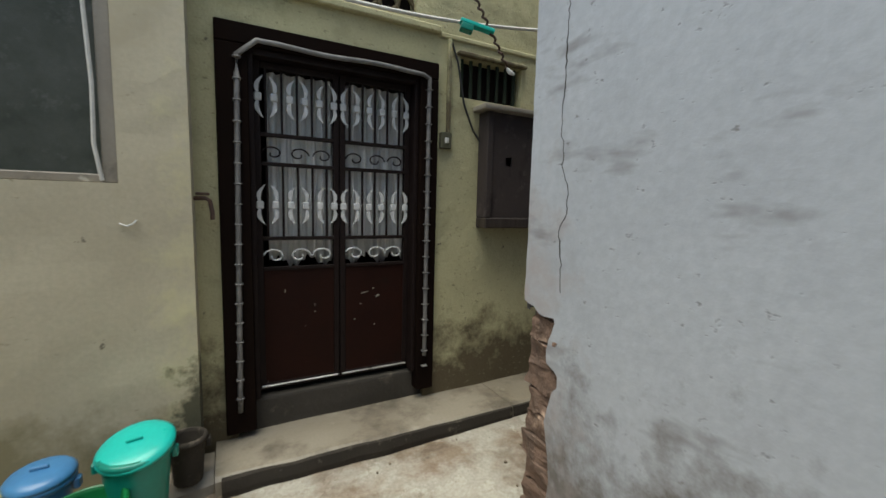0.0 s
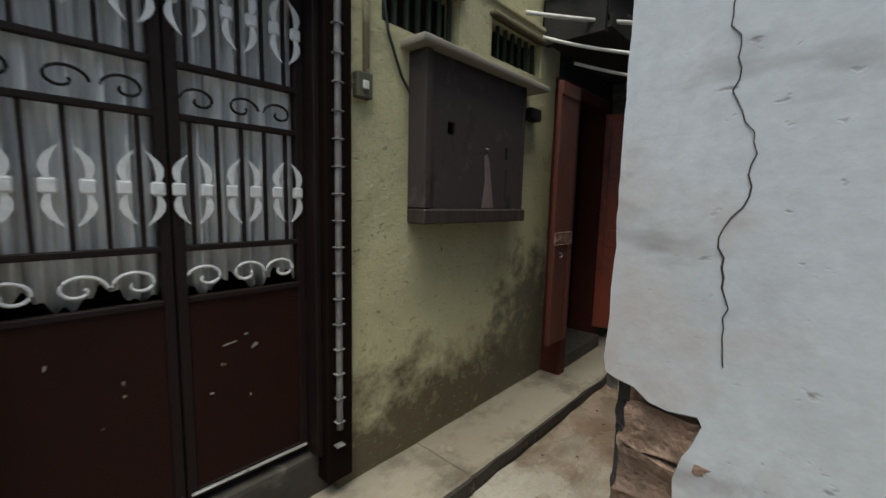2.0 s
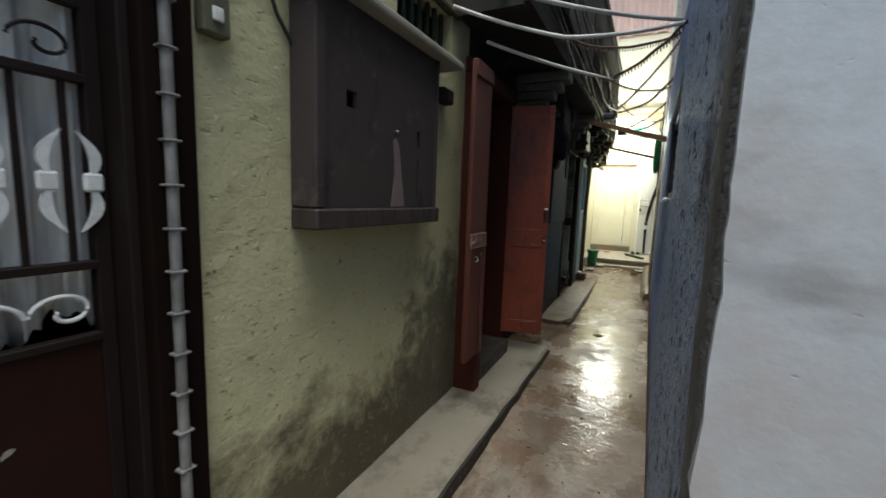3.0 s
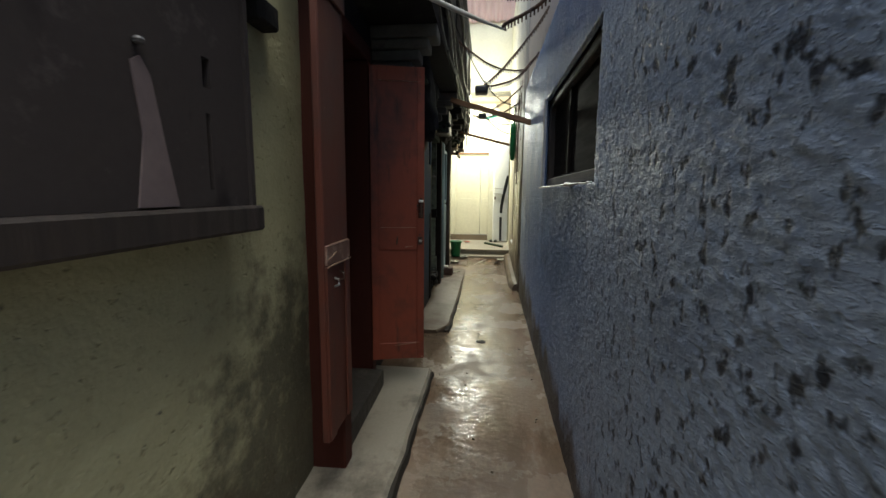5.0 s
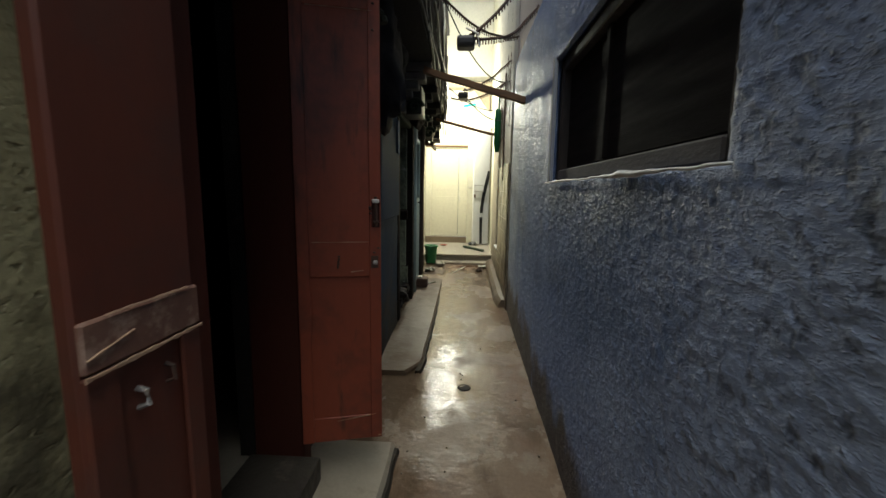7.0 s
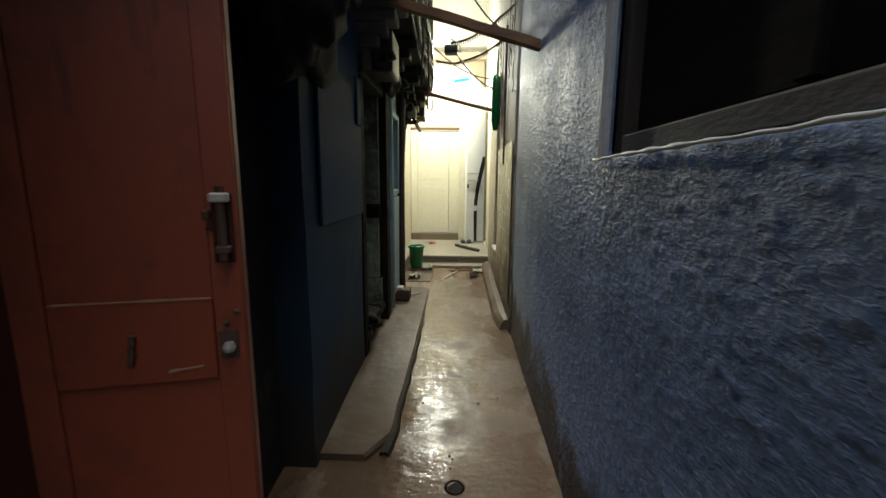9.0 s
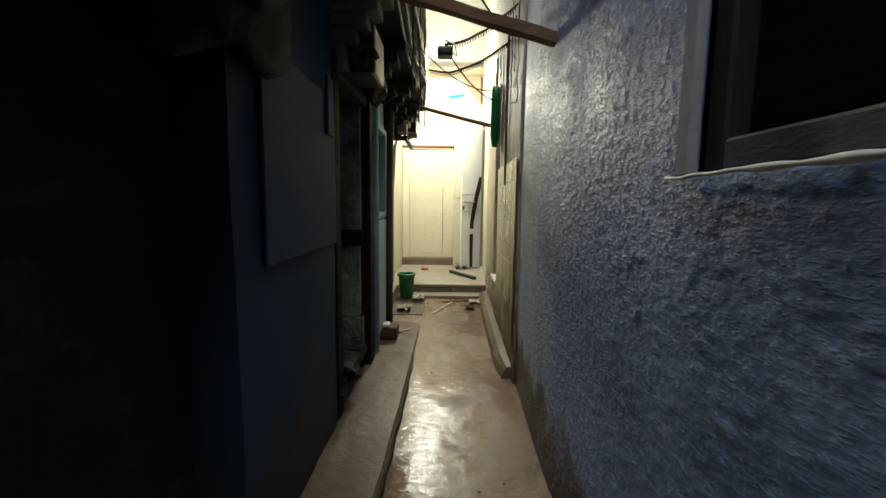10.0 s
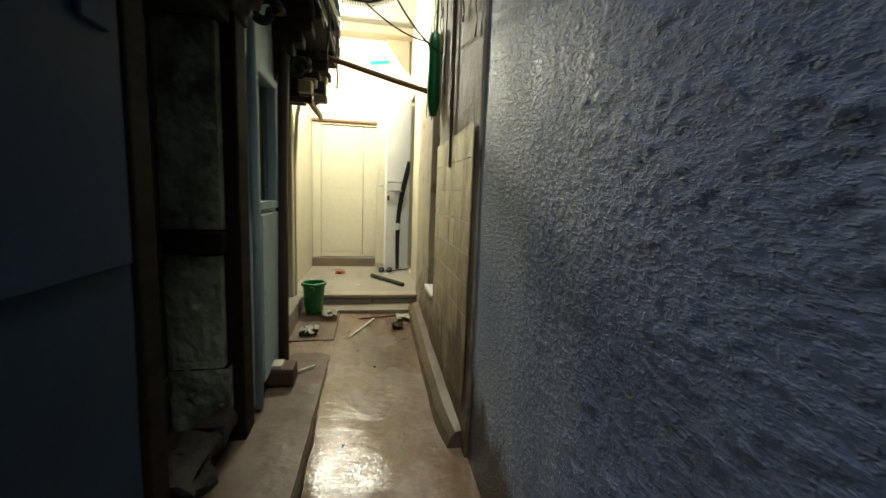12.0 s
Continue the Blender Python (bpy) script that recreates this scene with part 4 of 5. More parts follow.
# net curtain behind the grille
bm = bmesh.new()
cols = []
for i in range(161):
    x = 0.335 + i * 0.0058
    y = 2.730 + 0.020 * math.sin(i * 0.55 + math.sin(i * 0.11) * 2) + 0.006 * math.sin(i * 1.31)
    low = 1.13 + 0.03 * math.sin(i * 0.19) + 0.012 * math.sin(i * 0.83)
    cols.append([bm.verts.new((x, y + 0.004 * math.sin(k * 2.0 + i * 0.2), low + (2.265 - low) * k / 6)) for k in range(7)])
for a, b in zip(cols, cols[1:]):
    for k in range(6):
        bm.faces.new((a[k], b[k], b[k + 1], a[k + 1]))
bmesh.ops.solidify(bm, geom=bm.faces[:], thickness=0.002)
single("curtain", bm, "curtain", "white pleated net curtain behind the door grille", "curtain", smooth=True)
# clear rope light round the door frame, with clips
rope = thing("rope_light", "dusty clear rope light clipped round the door frame", "light", (0.76, 2.55, 0.3))
pts = [(0.150 + 0.0015 * k, 2.545, 0.28 + k * 0.1) for k in range(21)] + [(0.180 + k * 0.1, 2.545, 2.365 + 0.006 * math.sin(k)) for k in range(1, 12)] + [(1.325, 2.545, 2.34 - k * 0.1) for k in range(0, 20)]
part("tube", tube(bmesh.new(), pts, 0.0145, 8), "rope", rope, smooth=True)
for k in range(18):
    z = 0.36 + k * 0.112
    for x in (0.150 + 0.015 * (z - 0.28), 1.325):
        if z < 2.33:
            part("clip", box(bmesh.new(), x - 0.021, x + 0.021, 2.528, 2.562, z, z + 0.007, 0.002), "rope", rope)
setting("door_sill", box(bmesh.new(), 0.06, 1.41, 2.645, 2.84, 0.05, 0.30, 0.02, 2), "sill_dark", "rough cement threshold under the metal door", "trim")

# switch box with its conduit
sw = thing("switch_box", "small white plastic switch box with a conduit above it", "switch", (1.468, 2.59, 1.91))
part("plate", box(bmesh.new(), 1.43, 1.512, 2.555, 2.598, 1.90, 2.01, 0.006), "cream_wall", sw)
part("rocker", box(bmesh.new(), 1.455, 1.485, 2.545, 2.556, 1.935, 1.972, 0.003), "cable_white", sw)
part("conduit", box(bmesh.new(), 1.482, 1.508, 2.572, 2.598, 2.011, 2.64, 0.004), "yellow", sw, "yellow painted conduit")


def vent(x0, x1, z0, z1, bars):
    v = thing("wall_vent", "dark barred wall vent with a plaster hood", "vent", ((x0 + x1) / 2, 2.7, z0), group="wall vents")
    part("backing", box(bmesh.new(), x0, x1, 2.72, 2.74, z0, z1), "black_metal", v)
    for k in range(bars):
        x = x0 + (k + 0.5) * (x1 - x0) / bars
        part("bar", box(bmesh.new(), x - 0.011, x + 0.011, 2.64, 2.662, z0, z1, 0.003), "green_black", v)
    part("hood", box(bmesh.new(), x0 - 0.03, x1 + 0.03, 2.562, 2.62, z1, z1 + 0.025, 0.006), "yellow", v)


vent(1.59, 2.13, 2.27, 2.55, 7)
vent(2.42, 3.0, 2.335, 2.555, 7)
# pierced screen high over the door
scr = thing("pierced_screen", "yellow pierced plaster screen with curling openings", "screen", (0.755, 2.7, 2.76))
part("backing", box(bmesh.new(), 0.25, 1.26, 2.74, 2.76, 2.76, 3.14), "black_metal", scr)
for i in range(8):
    for j in range(3):
        cx, cz = 0.31 + i * 0.127, 2.82 + j * 0.127
        pts = [(cx + 0.062 * math.cos(a) * (1 + 0.15 * math.cos(3 * a + i)), 2.68, cz + 0.062 * math.sin(a)) for a in (2 * math.pi * k / 14 for k in range(14))]
        part("ring", tube(bmesh.new(), pts, 0.017, 6, closed=True), "yellow", scr)

# meter cabinet
cab = thing("meter_cabinet", "plum-brown wooden meter cabinet with a cement hood", "cabinet", (2.25, 2.52, 1.345))
bm = bmesh.new()
wall(bm, "y", 2.495, 2.515, 1.81, 2.63, 1.425, 2.178, holes=[(1.935, 1.995, 1.805, 1.868), (2.458, 2.488, 1.722, 1.795), (2.462, 2.478, 1.47, 1.66)])
part("door", bm, "cabinet", cab)
part("body", boxes((1.78, 2.65, 2.57, 2.60, 1.42, 2.178), (1.78, 1.809, 2.485, 2.57, 1.42, 2.178), (2.631, 2.65, 2.485, 2.57, 1.42, 2.178)), "cabinet", cab)
part("bottom_rail", box(bmesh.new(), 1.755, 2.672, 2.47, 2.60, 1.348, 1.424, 0.008), "dark_wood", cab)
part("stile", box(bmesh.new(), 1.757, 1.808, 2.475, 2.60, 1.425, 2.178, 0.006), "cabinet", cab)
bm = bmesh.new()
box(bm, 1.70, 2.84, 2.43, 2.60, 2.18, 2.218, 0.012, 2)
part("hood", bm, "concrete", cab, "rough grey cement hood")
bm = bmesh.new()
plate(bm, [(2.235, 2.489, 1.43), (2.345, 2.489, 1.43), (2.318, 2.489, 1.56), (2.292, 2.489, 1.70), (2.268, 2.489, 1.735), (2.245, 2.489, 1.72), (2.262, 2.489, 1.58)], (0, 0.004, 0))
part("torn_paper", bm, "paper_brown", cab, "torn strip of faded paper")
part("knob", lathe(bmesh.new(), [(0.0, 0), (0.009, 0.001), (0.012, 0.007), (0.008, 0.013), (0.0, 0.014)], (2.262, 2.484, 1.755), 12), "rope", cab)
single("junction_box", box(bmesh.new(), 2.80, 2.93, 2.53, 2.60, 2.02, 2.10, 0.008), "near_black", "small near-black junction box on the yellow wall", "junction box")
bm = tube(bmesh.new(), [(1.515, 2.59, 2.62), (1.56, 2.585, 2.50), (1.62, 2.585, 2.22), (1.70, 2.585, 2.05), (1.76, 2.585, 1.98), (1.785, 2.58, 1.97)], 0.007, 6)
single("meter_cable", bm, "black_plastic", "black cable looping to the meter cabinet", "cable")

# tap on the return of the cream wall
tap = thing("wall_tap", "old brass tap on the cream wall's edge", "tap", (-0.02, 2.5, 1.45))
part("pipe", tube(bmesh.new(), [(-0.045, 2.52, 1.51), (0.015, 2.50, 1.512), (0.035, 2.49, 1.50), (0.045, 2.485, 1.44), (0.045, 2.485, 1.40)], 0.011, 8), "rust", tap)
part("handle", boxes((-0.03, 0.035, 2.488, 2.508, 1.527, 1.542), bevel=0.004), "rust", tap)

# window of the cream wall
win = thing("window_court", "dark window with grey wooden frame and mesh", "window", (-0.67, 2.5, 1.55))
part("frame", boxes((-0.98, -0.93, 2.44, 2.50, 1.57, 2.62), (-0.385, -0.325, 2.42, 2.50, 1.57, 2.62), (-0.93, -0.385, 2.43, 2.50, 1.57, 1.61), (-0.93, -0.385, 2.44, 2.50, 2.58, 2.62), bevel=0.005), "concrete", win)
part("pane", box(bmesh.new(), -0.93, -0.385, 2.475, 2.481, 1.61, 2.58), "mesh", win)
for k in range(9):
    z = 1.66 + k * 0.11
    part("louvre", box(bmesh.new(), -0.93, -0.87, 2.455, 2.475, z, z + 0.06, 0.004), "concrete", win)
bm = tube(bmesh.new(), [(-0.40, 2.405, 3.0), (-0.415, 2.402, 2.4), (-0.40, 2.405, 2.0), (-0.405, 2.40, 1.74), (-0.385, 2.405, 1.58)], 0.009, 6)
single("window_cable", bm, "cable_white", "grey cable hanging past the window", "cable")
single("wall_nail_wire", tube(bmesh.new(), [(-0.33, 2.39, 1.385), (-0.30, 2.385, 1.372), (-0.275, 2.385, 1.385), (-0.265, 2.392, 1.40)], 0.004, 6), "white_plastic", "short white wire on a nail", "wire")


def bucket(centre, r, h, mat, label, name="bucket", lid=None, lid_tilt=0.0, rim=0.012, group=""):
    x, y, z = centre
    b = thing(name, label, "bucket", centre, group=group)
    part("body", lathe(bmesh.new(), [(0.0, 0.004), (r * 0.78, 0.0), (r * 0.80, 0.006), (r * 0.98, h - 0.03), (r * 0.98 + 0.004, h), (r * 0.95, h), (r * 0.93, h - 0.02), (r * 0.76, 0.012), (0.0, 0.012)], centre), mat, b, smooth=True)
    part("rim", lathe(bmesh.new(), [(r * 0.99, h - 0.03), (r + rim, h - 0.028), (r + rim, h - 0.006), (r * 0.97, h + 0.003), (r * 0.94, h - 0.006), (r * 0.96, h - 0.03)], centre), mat, b, smooth=True)
    for s in (-1, 1):
        part("lug", box(bmesh.new(), x + s * (r + 0.012) - 0.012, x + s * (r + 0.012) + 0.012, y - 0.022, y + 0.022, z + h - 0.07, z + h - 0.025, 0.005), mat, b)
    if lid:
        bm = lathe(bmesh.new(), [(0.0, 0.030), (r * 0.35, 0.028), (r * 0.8, 0.022), (r * 1.02, 0.014), (r * 1.14, 0.0), (r * 1.14, -0.012), (r * 1.06, -0.012), (r * 0.9, 0.006), (0.0, 0.014)], (0, 0, 0))
        bmesh.ops.transform(bm, matrix=pose(x, y, z + h + 0.012, lid_tilt, lid_tilt * -0.5, 0), verts=bm.verts)
        part("lid", bm, lid, b, smooth=True)
        bm = box(bmesh.new(), -0.03, 0.03, -0.008, 0.008, 0.026, 0.044, 0.004)
        bmesh.ops.transform(bm, matrix=pose(x, y, z + h + 0.012, lid_tilt, lid_tilt * -0.5, 0), verts=bm.verts)
        part("lid_handle", bm, lid, b)
    return b


bucket((-0.262, 2.10, 0.112), 0.128, 0.315, "teal_dark", "sea-green plastic bucket with a loose teal lid", lid="teal", lid_tilt=14)
bucket((-0.585, 2.14, 0.112), 0.10, 0.25, "blue_plastic", "blue plastic bucket with a blue lid", lid="blue_plastic", lid_tilt=4)
bucket((-0.40, 1.93, 0.110), 0.125, 0.215, "green_plastic", "green plastic basin with a dark vessel in it", name="basin")
bucket((-0.40, 1.93, 0.124), 0.07, 0.11, "teal_dark", "small dark vessel standing in the green basin", name="mug")
bucket((-0.80, 2.05, 0.112), 0.11, 0.24, "yellow_plastic", "pale yellow plastic tub beside the blue bucket", name="tub")
bucket((-0.095, 2.29, 0.102), 0.080, 0.235, "gutter", "small blackened pot in the dark corner", name="pot")

# cables and the clip over the door
single("overhead_cable", tube(bmesh.new(), sag((-0.2, 2.5, 2.72), (1.62, 2.42, 2.70), 0.05, 18) + sag((1.62, 2.42, 2.70), (3.3, 2.3, 2.98), 0.03, 10)[1:], 0.011, 6), "cable_white", "dusty pale cable with stubs across the wall", "cable")
clip = thing("clothes_peg", "bright teal plastic holder hung on a wire", "holder", (1.50, 2.25, 2.62))
bm = box(bmesh.new(), -0.11, 0.11, -0.03, 0.03, -0.012, 0.012, 0.008, 2)
bmesh.ops.transform(bm, matrix=pose(1.50, 2.25, 2.60, 0, 14, -20), verts=bm.verts)
part("tray", bm, "teal", clip)
bm = box(bmesh.new(), -0.10, -0.02, -0.035, 0.035, -0.05, -0.013, 0.008, 2)
bmesh.ops.transform(bm, matrix=pose(1.50, 2.25, 2.60, 0, 14, -20), verts=bm.verts)
part("clamp", bm, "teal_dark", clip)
spiral = [(1.40, 2.64, 3.02), (1.405, 2.45, 2.93)] + [(1.42 + 0.30 * t + 0.010 * math.cos(t * 60), 2.22 + 0.010 * math.sin(t * 60), 2.80 - 0.42 * t) for t in np.linspace(0, 1, 70)]
spw = thing("twisted_wire", "twisted black and brown wire with a white taped end", "wire", (1.72, 2.22, 2.36))
part("strand", tube(bmesh.new(), spiral, 0.0075, 6), "rust", spw)
part("taped_end", tube(bmesh.new(), [(1.71, 2.22, 2.385), (1.735, 2.215, 2.36), (1.765, 2.21, 2.35)], 0.013, 8, taper=[0.6, 1.2, 0.7]), "white_plastic", spw)

# ---- things: the red doorway ----
rd = thing("door_red", "open red-painted wooden double door in its frame", "door", (3.70, 2.55, 0.146))
# frame in the red that is darkened for its shadow
part("frame", boxes((3.228, 3.33, 2.44, 2.68, 0.12, 2.30), (4.10, 4.19, 2.55, 2.78, 0.12, 2.30), (3.228, 4.19, 2.56, 2.72, 2.301, 2.40), bevel=0.008), "red_dark", rd)
part("threshold", box(bmesh.new(), 3.331, 4.099, 2.47, 2.80, 0.08, 0.25, 0.015, 2), "sill_dark", rd, "worn grey stone threshold")
lf = part("leaf", box(bmesh.new(), 2.958, 3.222, 2.405, 2.436, 0.44, 2.285, 0.006), "red_old_shaded", rd)
part("lock_rail", boxes((2.958, 3.218, 2.392, 2.404, 1.182, 1.262), bevel=0.004), "worn_rail", lf)


def chip(a, b, z, half, y, owner, seed, rise=0.0):
    """A ragged line of bare wood along a rail's edge."""
    bm = bmesh.new()
    n = 18
    top, low = [], []
    for i in range(n + 1):
        x = a + (b - a) * i / n
        w = half * (0.25 + 1.4 * abs(noise.noise(Vector((x * 31, seed, 0)))))
        zz = z + rise * i / n
        top.append((x, y, zz + w))
        low.append((x, y, zz - w))
    plate(bm, top + low[::-1], (0, 0.003, 0))
    return part("chipped_edge", bm, "bare_wood", owner, "chipped pale wood edge")


chip(2.955, 3.218, 1.178, 0.006, 2.388, lf, 1.0)
chip(2.998, 3.185, 1.265, 0.003, 2.389, lf, 2.0)
chip(2.962, 3.05, 1.205, 0.003, 2.389, lf, 6.0, 0.02)
part("staple", tube(bmesh.new(), [(3.06, 2.405, 1.115), (3.06, 2.388, 1.112), (3.06, 2.385, 1.088), (3.06, 2.405, 1.080)], 0.0055, 6), "steel", lf)
part("staple", tube(bmesh.new(), [(3.13, 2.405, 1.13), (3.13, 2.390, 1.126), (3.13, 2.388, 1.100), (3.13, 2.405, 1.094)], 0.0045, 6), "rust", lf)
part("top_rail", box(bmesh.new(), 2.958, 3.218, 2.392, 2.404, 2.19, 2.28, 0.004), "red_old_shaded", lf)
part("stile", box(bmesh.new(), 2.958, 3.018, 2.394, 2.404, 0.45, 1.178, 0.003), "red_old_shaded", lf)
part("stile", box(bmesh.new(), 3.165, 3.218, 2.394, 2.404, 0.45, 1.178, 0.003), "red_old_shaded", lf)

# the other leaf stands open into the lane; u runs from its free edge to the hinge, d stands off its face
FREE, HINGE = Vector((4.172, 2.203, 0)), Vector((4.085, 2.545, 0))
ALONG = (HINGE - FREE).normalized()
LEAF_W = (HINGE - FREE).length
LEAF = Matrix(((ALONG.x, -ALONG.y, 0, FREE.x), (ALONG.y, ALONG.x, 0, FREE.y), (0, 0, 1, 0), (0, 0, 0, 1)))


def on_leaf(bm):
    bmesh.ops.transform(bm, matrix=LEAF, verts=bm.verts)
    bmesh.ops.recalc_face_normals(bm, faces=bm.faces)
    return bm


def leaf_box(u0, u1, d0, d1, z0, z1, bevel=0.0):
    return on_leaf(box(bmesh.new(), u0, u1, d0, d1, z0, z1, bevel))


lf = part("leaf", leaf_box(0.0, LEAF_W, -0.036, 0.0, 0.315, 2.265, 0.006), "red", rd)
for z0, z1 in ((2.175, 2.262), (1.085, 1.236), (0.32, 0.435)):
    part("rail", leaf_box(0.052, LEAF_W - 0.052, 0.001, 0.008, z0, z1, 0.002), "red", lf)
part("stile", leaf_box(0.001, 0.050, 0.001, 0.0085, 0.318, 2.262, 0.002), "red", lf)
part("stile", leaf_box(LEAF_W - 0.050, LEAF_W - 0.001, 0.001, 0.0085, 0.318, 2.262, 0.002), "red", lf)


def leaf_chip(u0, u1, z, half, seed, rise=0.0):
    bm = bmesh.new()
    n = 16
    top, low = [], []
    for i in range(n + 1):
        u = u0 + (u1 - u0) * i / n
        w = half * (0.25 + 1.4 * abs(noise.noise(Vector((u * 37, seed, 0)))))
        top.append((u, 0.0092, z + rise * i / n + w))
        low.append((u, 0.0092, z + rise * i / n - w))
    plate(bm, top + low[::-1], (0, 0.0015, 0))
    part("chipped_edge", on_leaf(bm), "bare_wood", lf, "chipped pale wood edge")


leaf_chip(0.055, 0.290, 1.237, 0.0028, 3.0)
leaf_chip(0.075, 0.130, 1.112, 0.0035, 4.0, -0.006)
leaf_chip(0.030, 0.200, 0.437, 0.0026, 5.0, -0.02)
leaf_chip(0.004, 0.020, 0.330, 0.0060, 7.0)
leaf_chip(0.030, 0.290, 2.172, 0.0016, 8.0)
bolt = part("bolt", leaf_box(0.006, 0.040, 0.0087, 0.012, 1.300, 1.420, 0.001), "red_dark", lf, "rusty tower bolt")
part("rod", on_leaf(tube(bmesh.new(), [(0.022, 0.021, 1.305), (0.022, 0.021, 1.432)], 0.0075, 8)), "rust", bolt)
part("cap", leaf_box(0.008, 0.038, 0.012, 0.032, 1.405, 1.421, 0.003), "steel", bolt, "bright worn metal cap")
part("keep", leaf_box(0.010, 0.034, 0.012, 0.030, 1.318, 1.330, 0.002), "rust", bolt)
part("catch", leaf_box(0.040, 0.052, 0.009, 0.024, 1.375, 1.392, 0.003), "rust", bolt)
latch = part("latch", leaf_box(0.012, 0.044, 0.0087, 0.012, 1.122, 1.176, 0.001), "rust", lf, "worn latch")
knob = lathe(bmesh.new(), [(0.0, -0.009), (0.008, -0.008), (0.011, 0.0), (0.008, 0.008), (0.0, 0.009)], (0.026, 0.021, 1.148), 12)
part("knob", on_leaf(knob), "steel", latch, "bright worn metal knob")
for u, z in ((0.012, 1.21), (0.030, 1.19), (0.180, 1.175), (0.182, 1.140), (0.045, 1.36), (0.030, 2.10), (0.028, 2.20)):
    part("screw", on_leaf(lathe(bmesh.new(), [(0.0, -0.004), (0.005, -0.003), (0.0065, 0.0), (0.005, 0.003), (0.0, 0.004)], (u, 0.010, z), 8)), "rust", lf)
single("hanging_chain", on_leaf(tube(bmesh.new(), sag((0.18, 0.014, 1.17), (0.185, 0.014, 1.125), 0.0, 6, 0.006, 3), 0.005, 6)), "rust", "short rusty chain on the red leaf", "chain")

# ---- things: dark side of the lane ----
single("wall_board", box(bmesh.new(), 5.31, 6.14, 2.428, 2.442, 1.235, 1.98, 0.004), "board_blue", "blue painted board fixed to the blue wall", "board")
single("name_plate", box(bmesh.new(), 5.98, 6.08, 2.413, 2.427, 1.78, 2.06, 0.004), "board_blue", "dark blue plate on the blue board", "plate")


def tarp(x0, x1, y0, y1, z0, z1, seed, label):
    """A sagging bundle of tarpaulin under the overhang."""
    bm = bmesh.new()
    bmesh.ops.create_icosphere(bm, subdivisions=4, radius=1.0)
    for v in bm.verts:
        p = v.co.copy()
        k = 0.92 + 0.34 * noise.noise(p * 1.9 + Vector((seed, 0, 0))) + 0.20 * noise.noise(Vector((p.x * 9, p.y * 9, p.z * 2.5 + seed)))
        p *= k
        v.co = Vector(((x0 + x1) / 2 + p.x * (x1 - x0) / 2, (y0 + y1) / 2 + p.y * (y1 - y0) / 2, (z0 + z1) / 2 + p.z * (z1 - z0) / 2))
    single("tarpaulin", bm, "cloth_dark", label, "tarpaulin", group="tarpaulins under the overhang", smooth=True)


tarp(4.40, 5.45, 2.22, 2.60, 1.80, 2.60, 3.0, "black tarpaulin bundle slung under the overhang")
tarp(5.25, 5.85, 2.28, 2.50, 2.26, 2.60, 8.0, "dark sagging cloth under the overhang")


def corbel(x, mat="near_black"):
    c = thing("corbel", "carved corbel under the overhang", "corbel", (x, 2.35, 2.1), group="corbels")
    rows = ((2.50, 2.585, 2.14), (2.43, 2.50, 2.20), (2.36, 2.43, 2.26), (2.28, 2.36, 2.32), (2.16, 2.28, 2.38))
    for k, (z0, z1, y0) in enumerate(rows):
        w = 0.10 - 0.012 * k
        part("tier", box(bmesh.new(), x - w, x + w, y0, 2.60, z0, z1 - 0.004, 0.014, 2), mat, c)
    vol = bmesh.new()
    pts = [(x, 2.30 - 0.07 * math.cos(a) * (1 - a / 9), 2.22 + 0.07 * math.sin(a) * (1 - a / 9)) for a in np.linspace(0, 7, 24)]
    tube(vol, pts, 0.022, 8)
    part("volute", vol, "green_black", c)


# far corbels get a near-black colour in place of grey, for their shade
for x in (4.40, 6.24, 7.02, 7.86, 8.72):
    corbel(x, "grey_stone" if x < 7 else "near_black")
single("meter_box", box(bmesh.new(), 6.28, 6.60, 2.24, 2.44, 2.16, 2.42, 0.02, 2), "black_plastic", "black electricity meter box under the overhang", "meter")
tarp(6.62, 6.92, 2.26, 2.42, 2.10, 2.40, 5.0, "grey sack hung under the overhang")
bpy.data.objects["tarpaulin.002"].data.materials[0] = M["sill_dark"]

# recessed doorway with green-black posts
rec = thing("door_recess", "closed green-black timber door in a deep recess", "door", (6.6, 2.7, 0.2))
# posts kept near-black for the shade they stand in
part("post", box(bmesh.new(), 6.18, 6.29, 2.44, 2.66, 0.20, 2.12, 0.012, 2), "dark_board", rec)
part("post", box(bmesh.new(), 6.93, 7.08, 2.40, 2.66, 0.20, 2.45, 0.012, 2), "dark_board", rec)
part("lintel", box(bmesh.new(), 6.18, 7.08, 2.42, 2.66, 2.125, 2.26, 0.012, 2), "green_black", rec)
for k in range(3):
    part("board", box(bmesh.new(), 6.305 + k * 0.19, 6.488 + k * 0.19, 2.70, 2.735, 0.24, 2.09, 0.006), "green_black", rec)
for k in range(3):
    part("ledge_board", box(bmesh.new(), 6.31, 6.87, 2.685, 2.70, 0.5 + k * 0.6, 0.6 + k * 0.6, 0.004), "green_black", rec)
def flaked(x, y0, y1, z0, z1, seed):
    """A lump-faced strip of old plaster on the recess's inner side."""
    bm = bmesh.new()
    ny, nz = 9, max(4, int((z1 - z0) / 0.03))
    rows = []
    for j in range(nz + 1):
        z = z0 + (z1 - z0) * j / nz
        row = [(x + 0.055, y0), (x + 0.02, y0)]
        for i in range(ny + 1):
            y = y0 + (y1 - y0) * i / ny
            row.append((x + 0.014 * noise.noise(Vector((y * 9, z * 7, seed))) + 0.010 * noise.noise(Vector((y * 24, z * 20, seed))), y))
        rows.append([bm.verts.new((a, b, z)) for a, b in row])
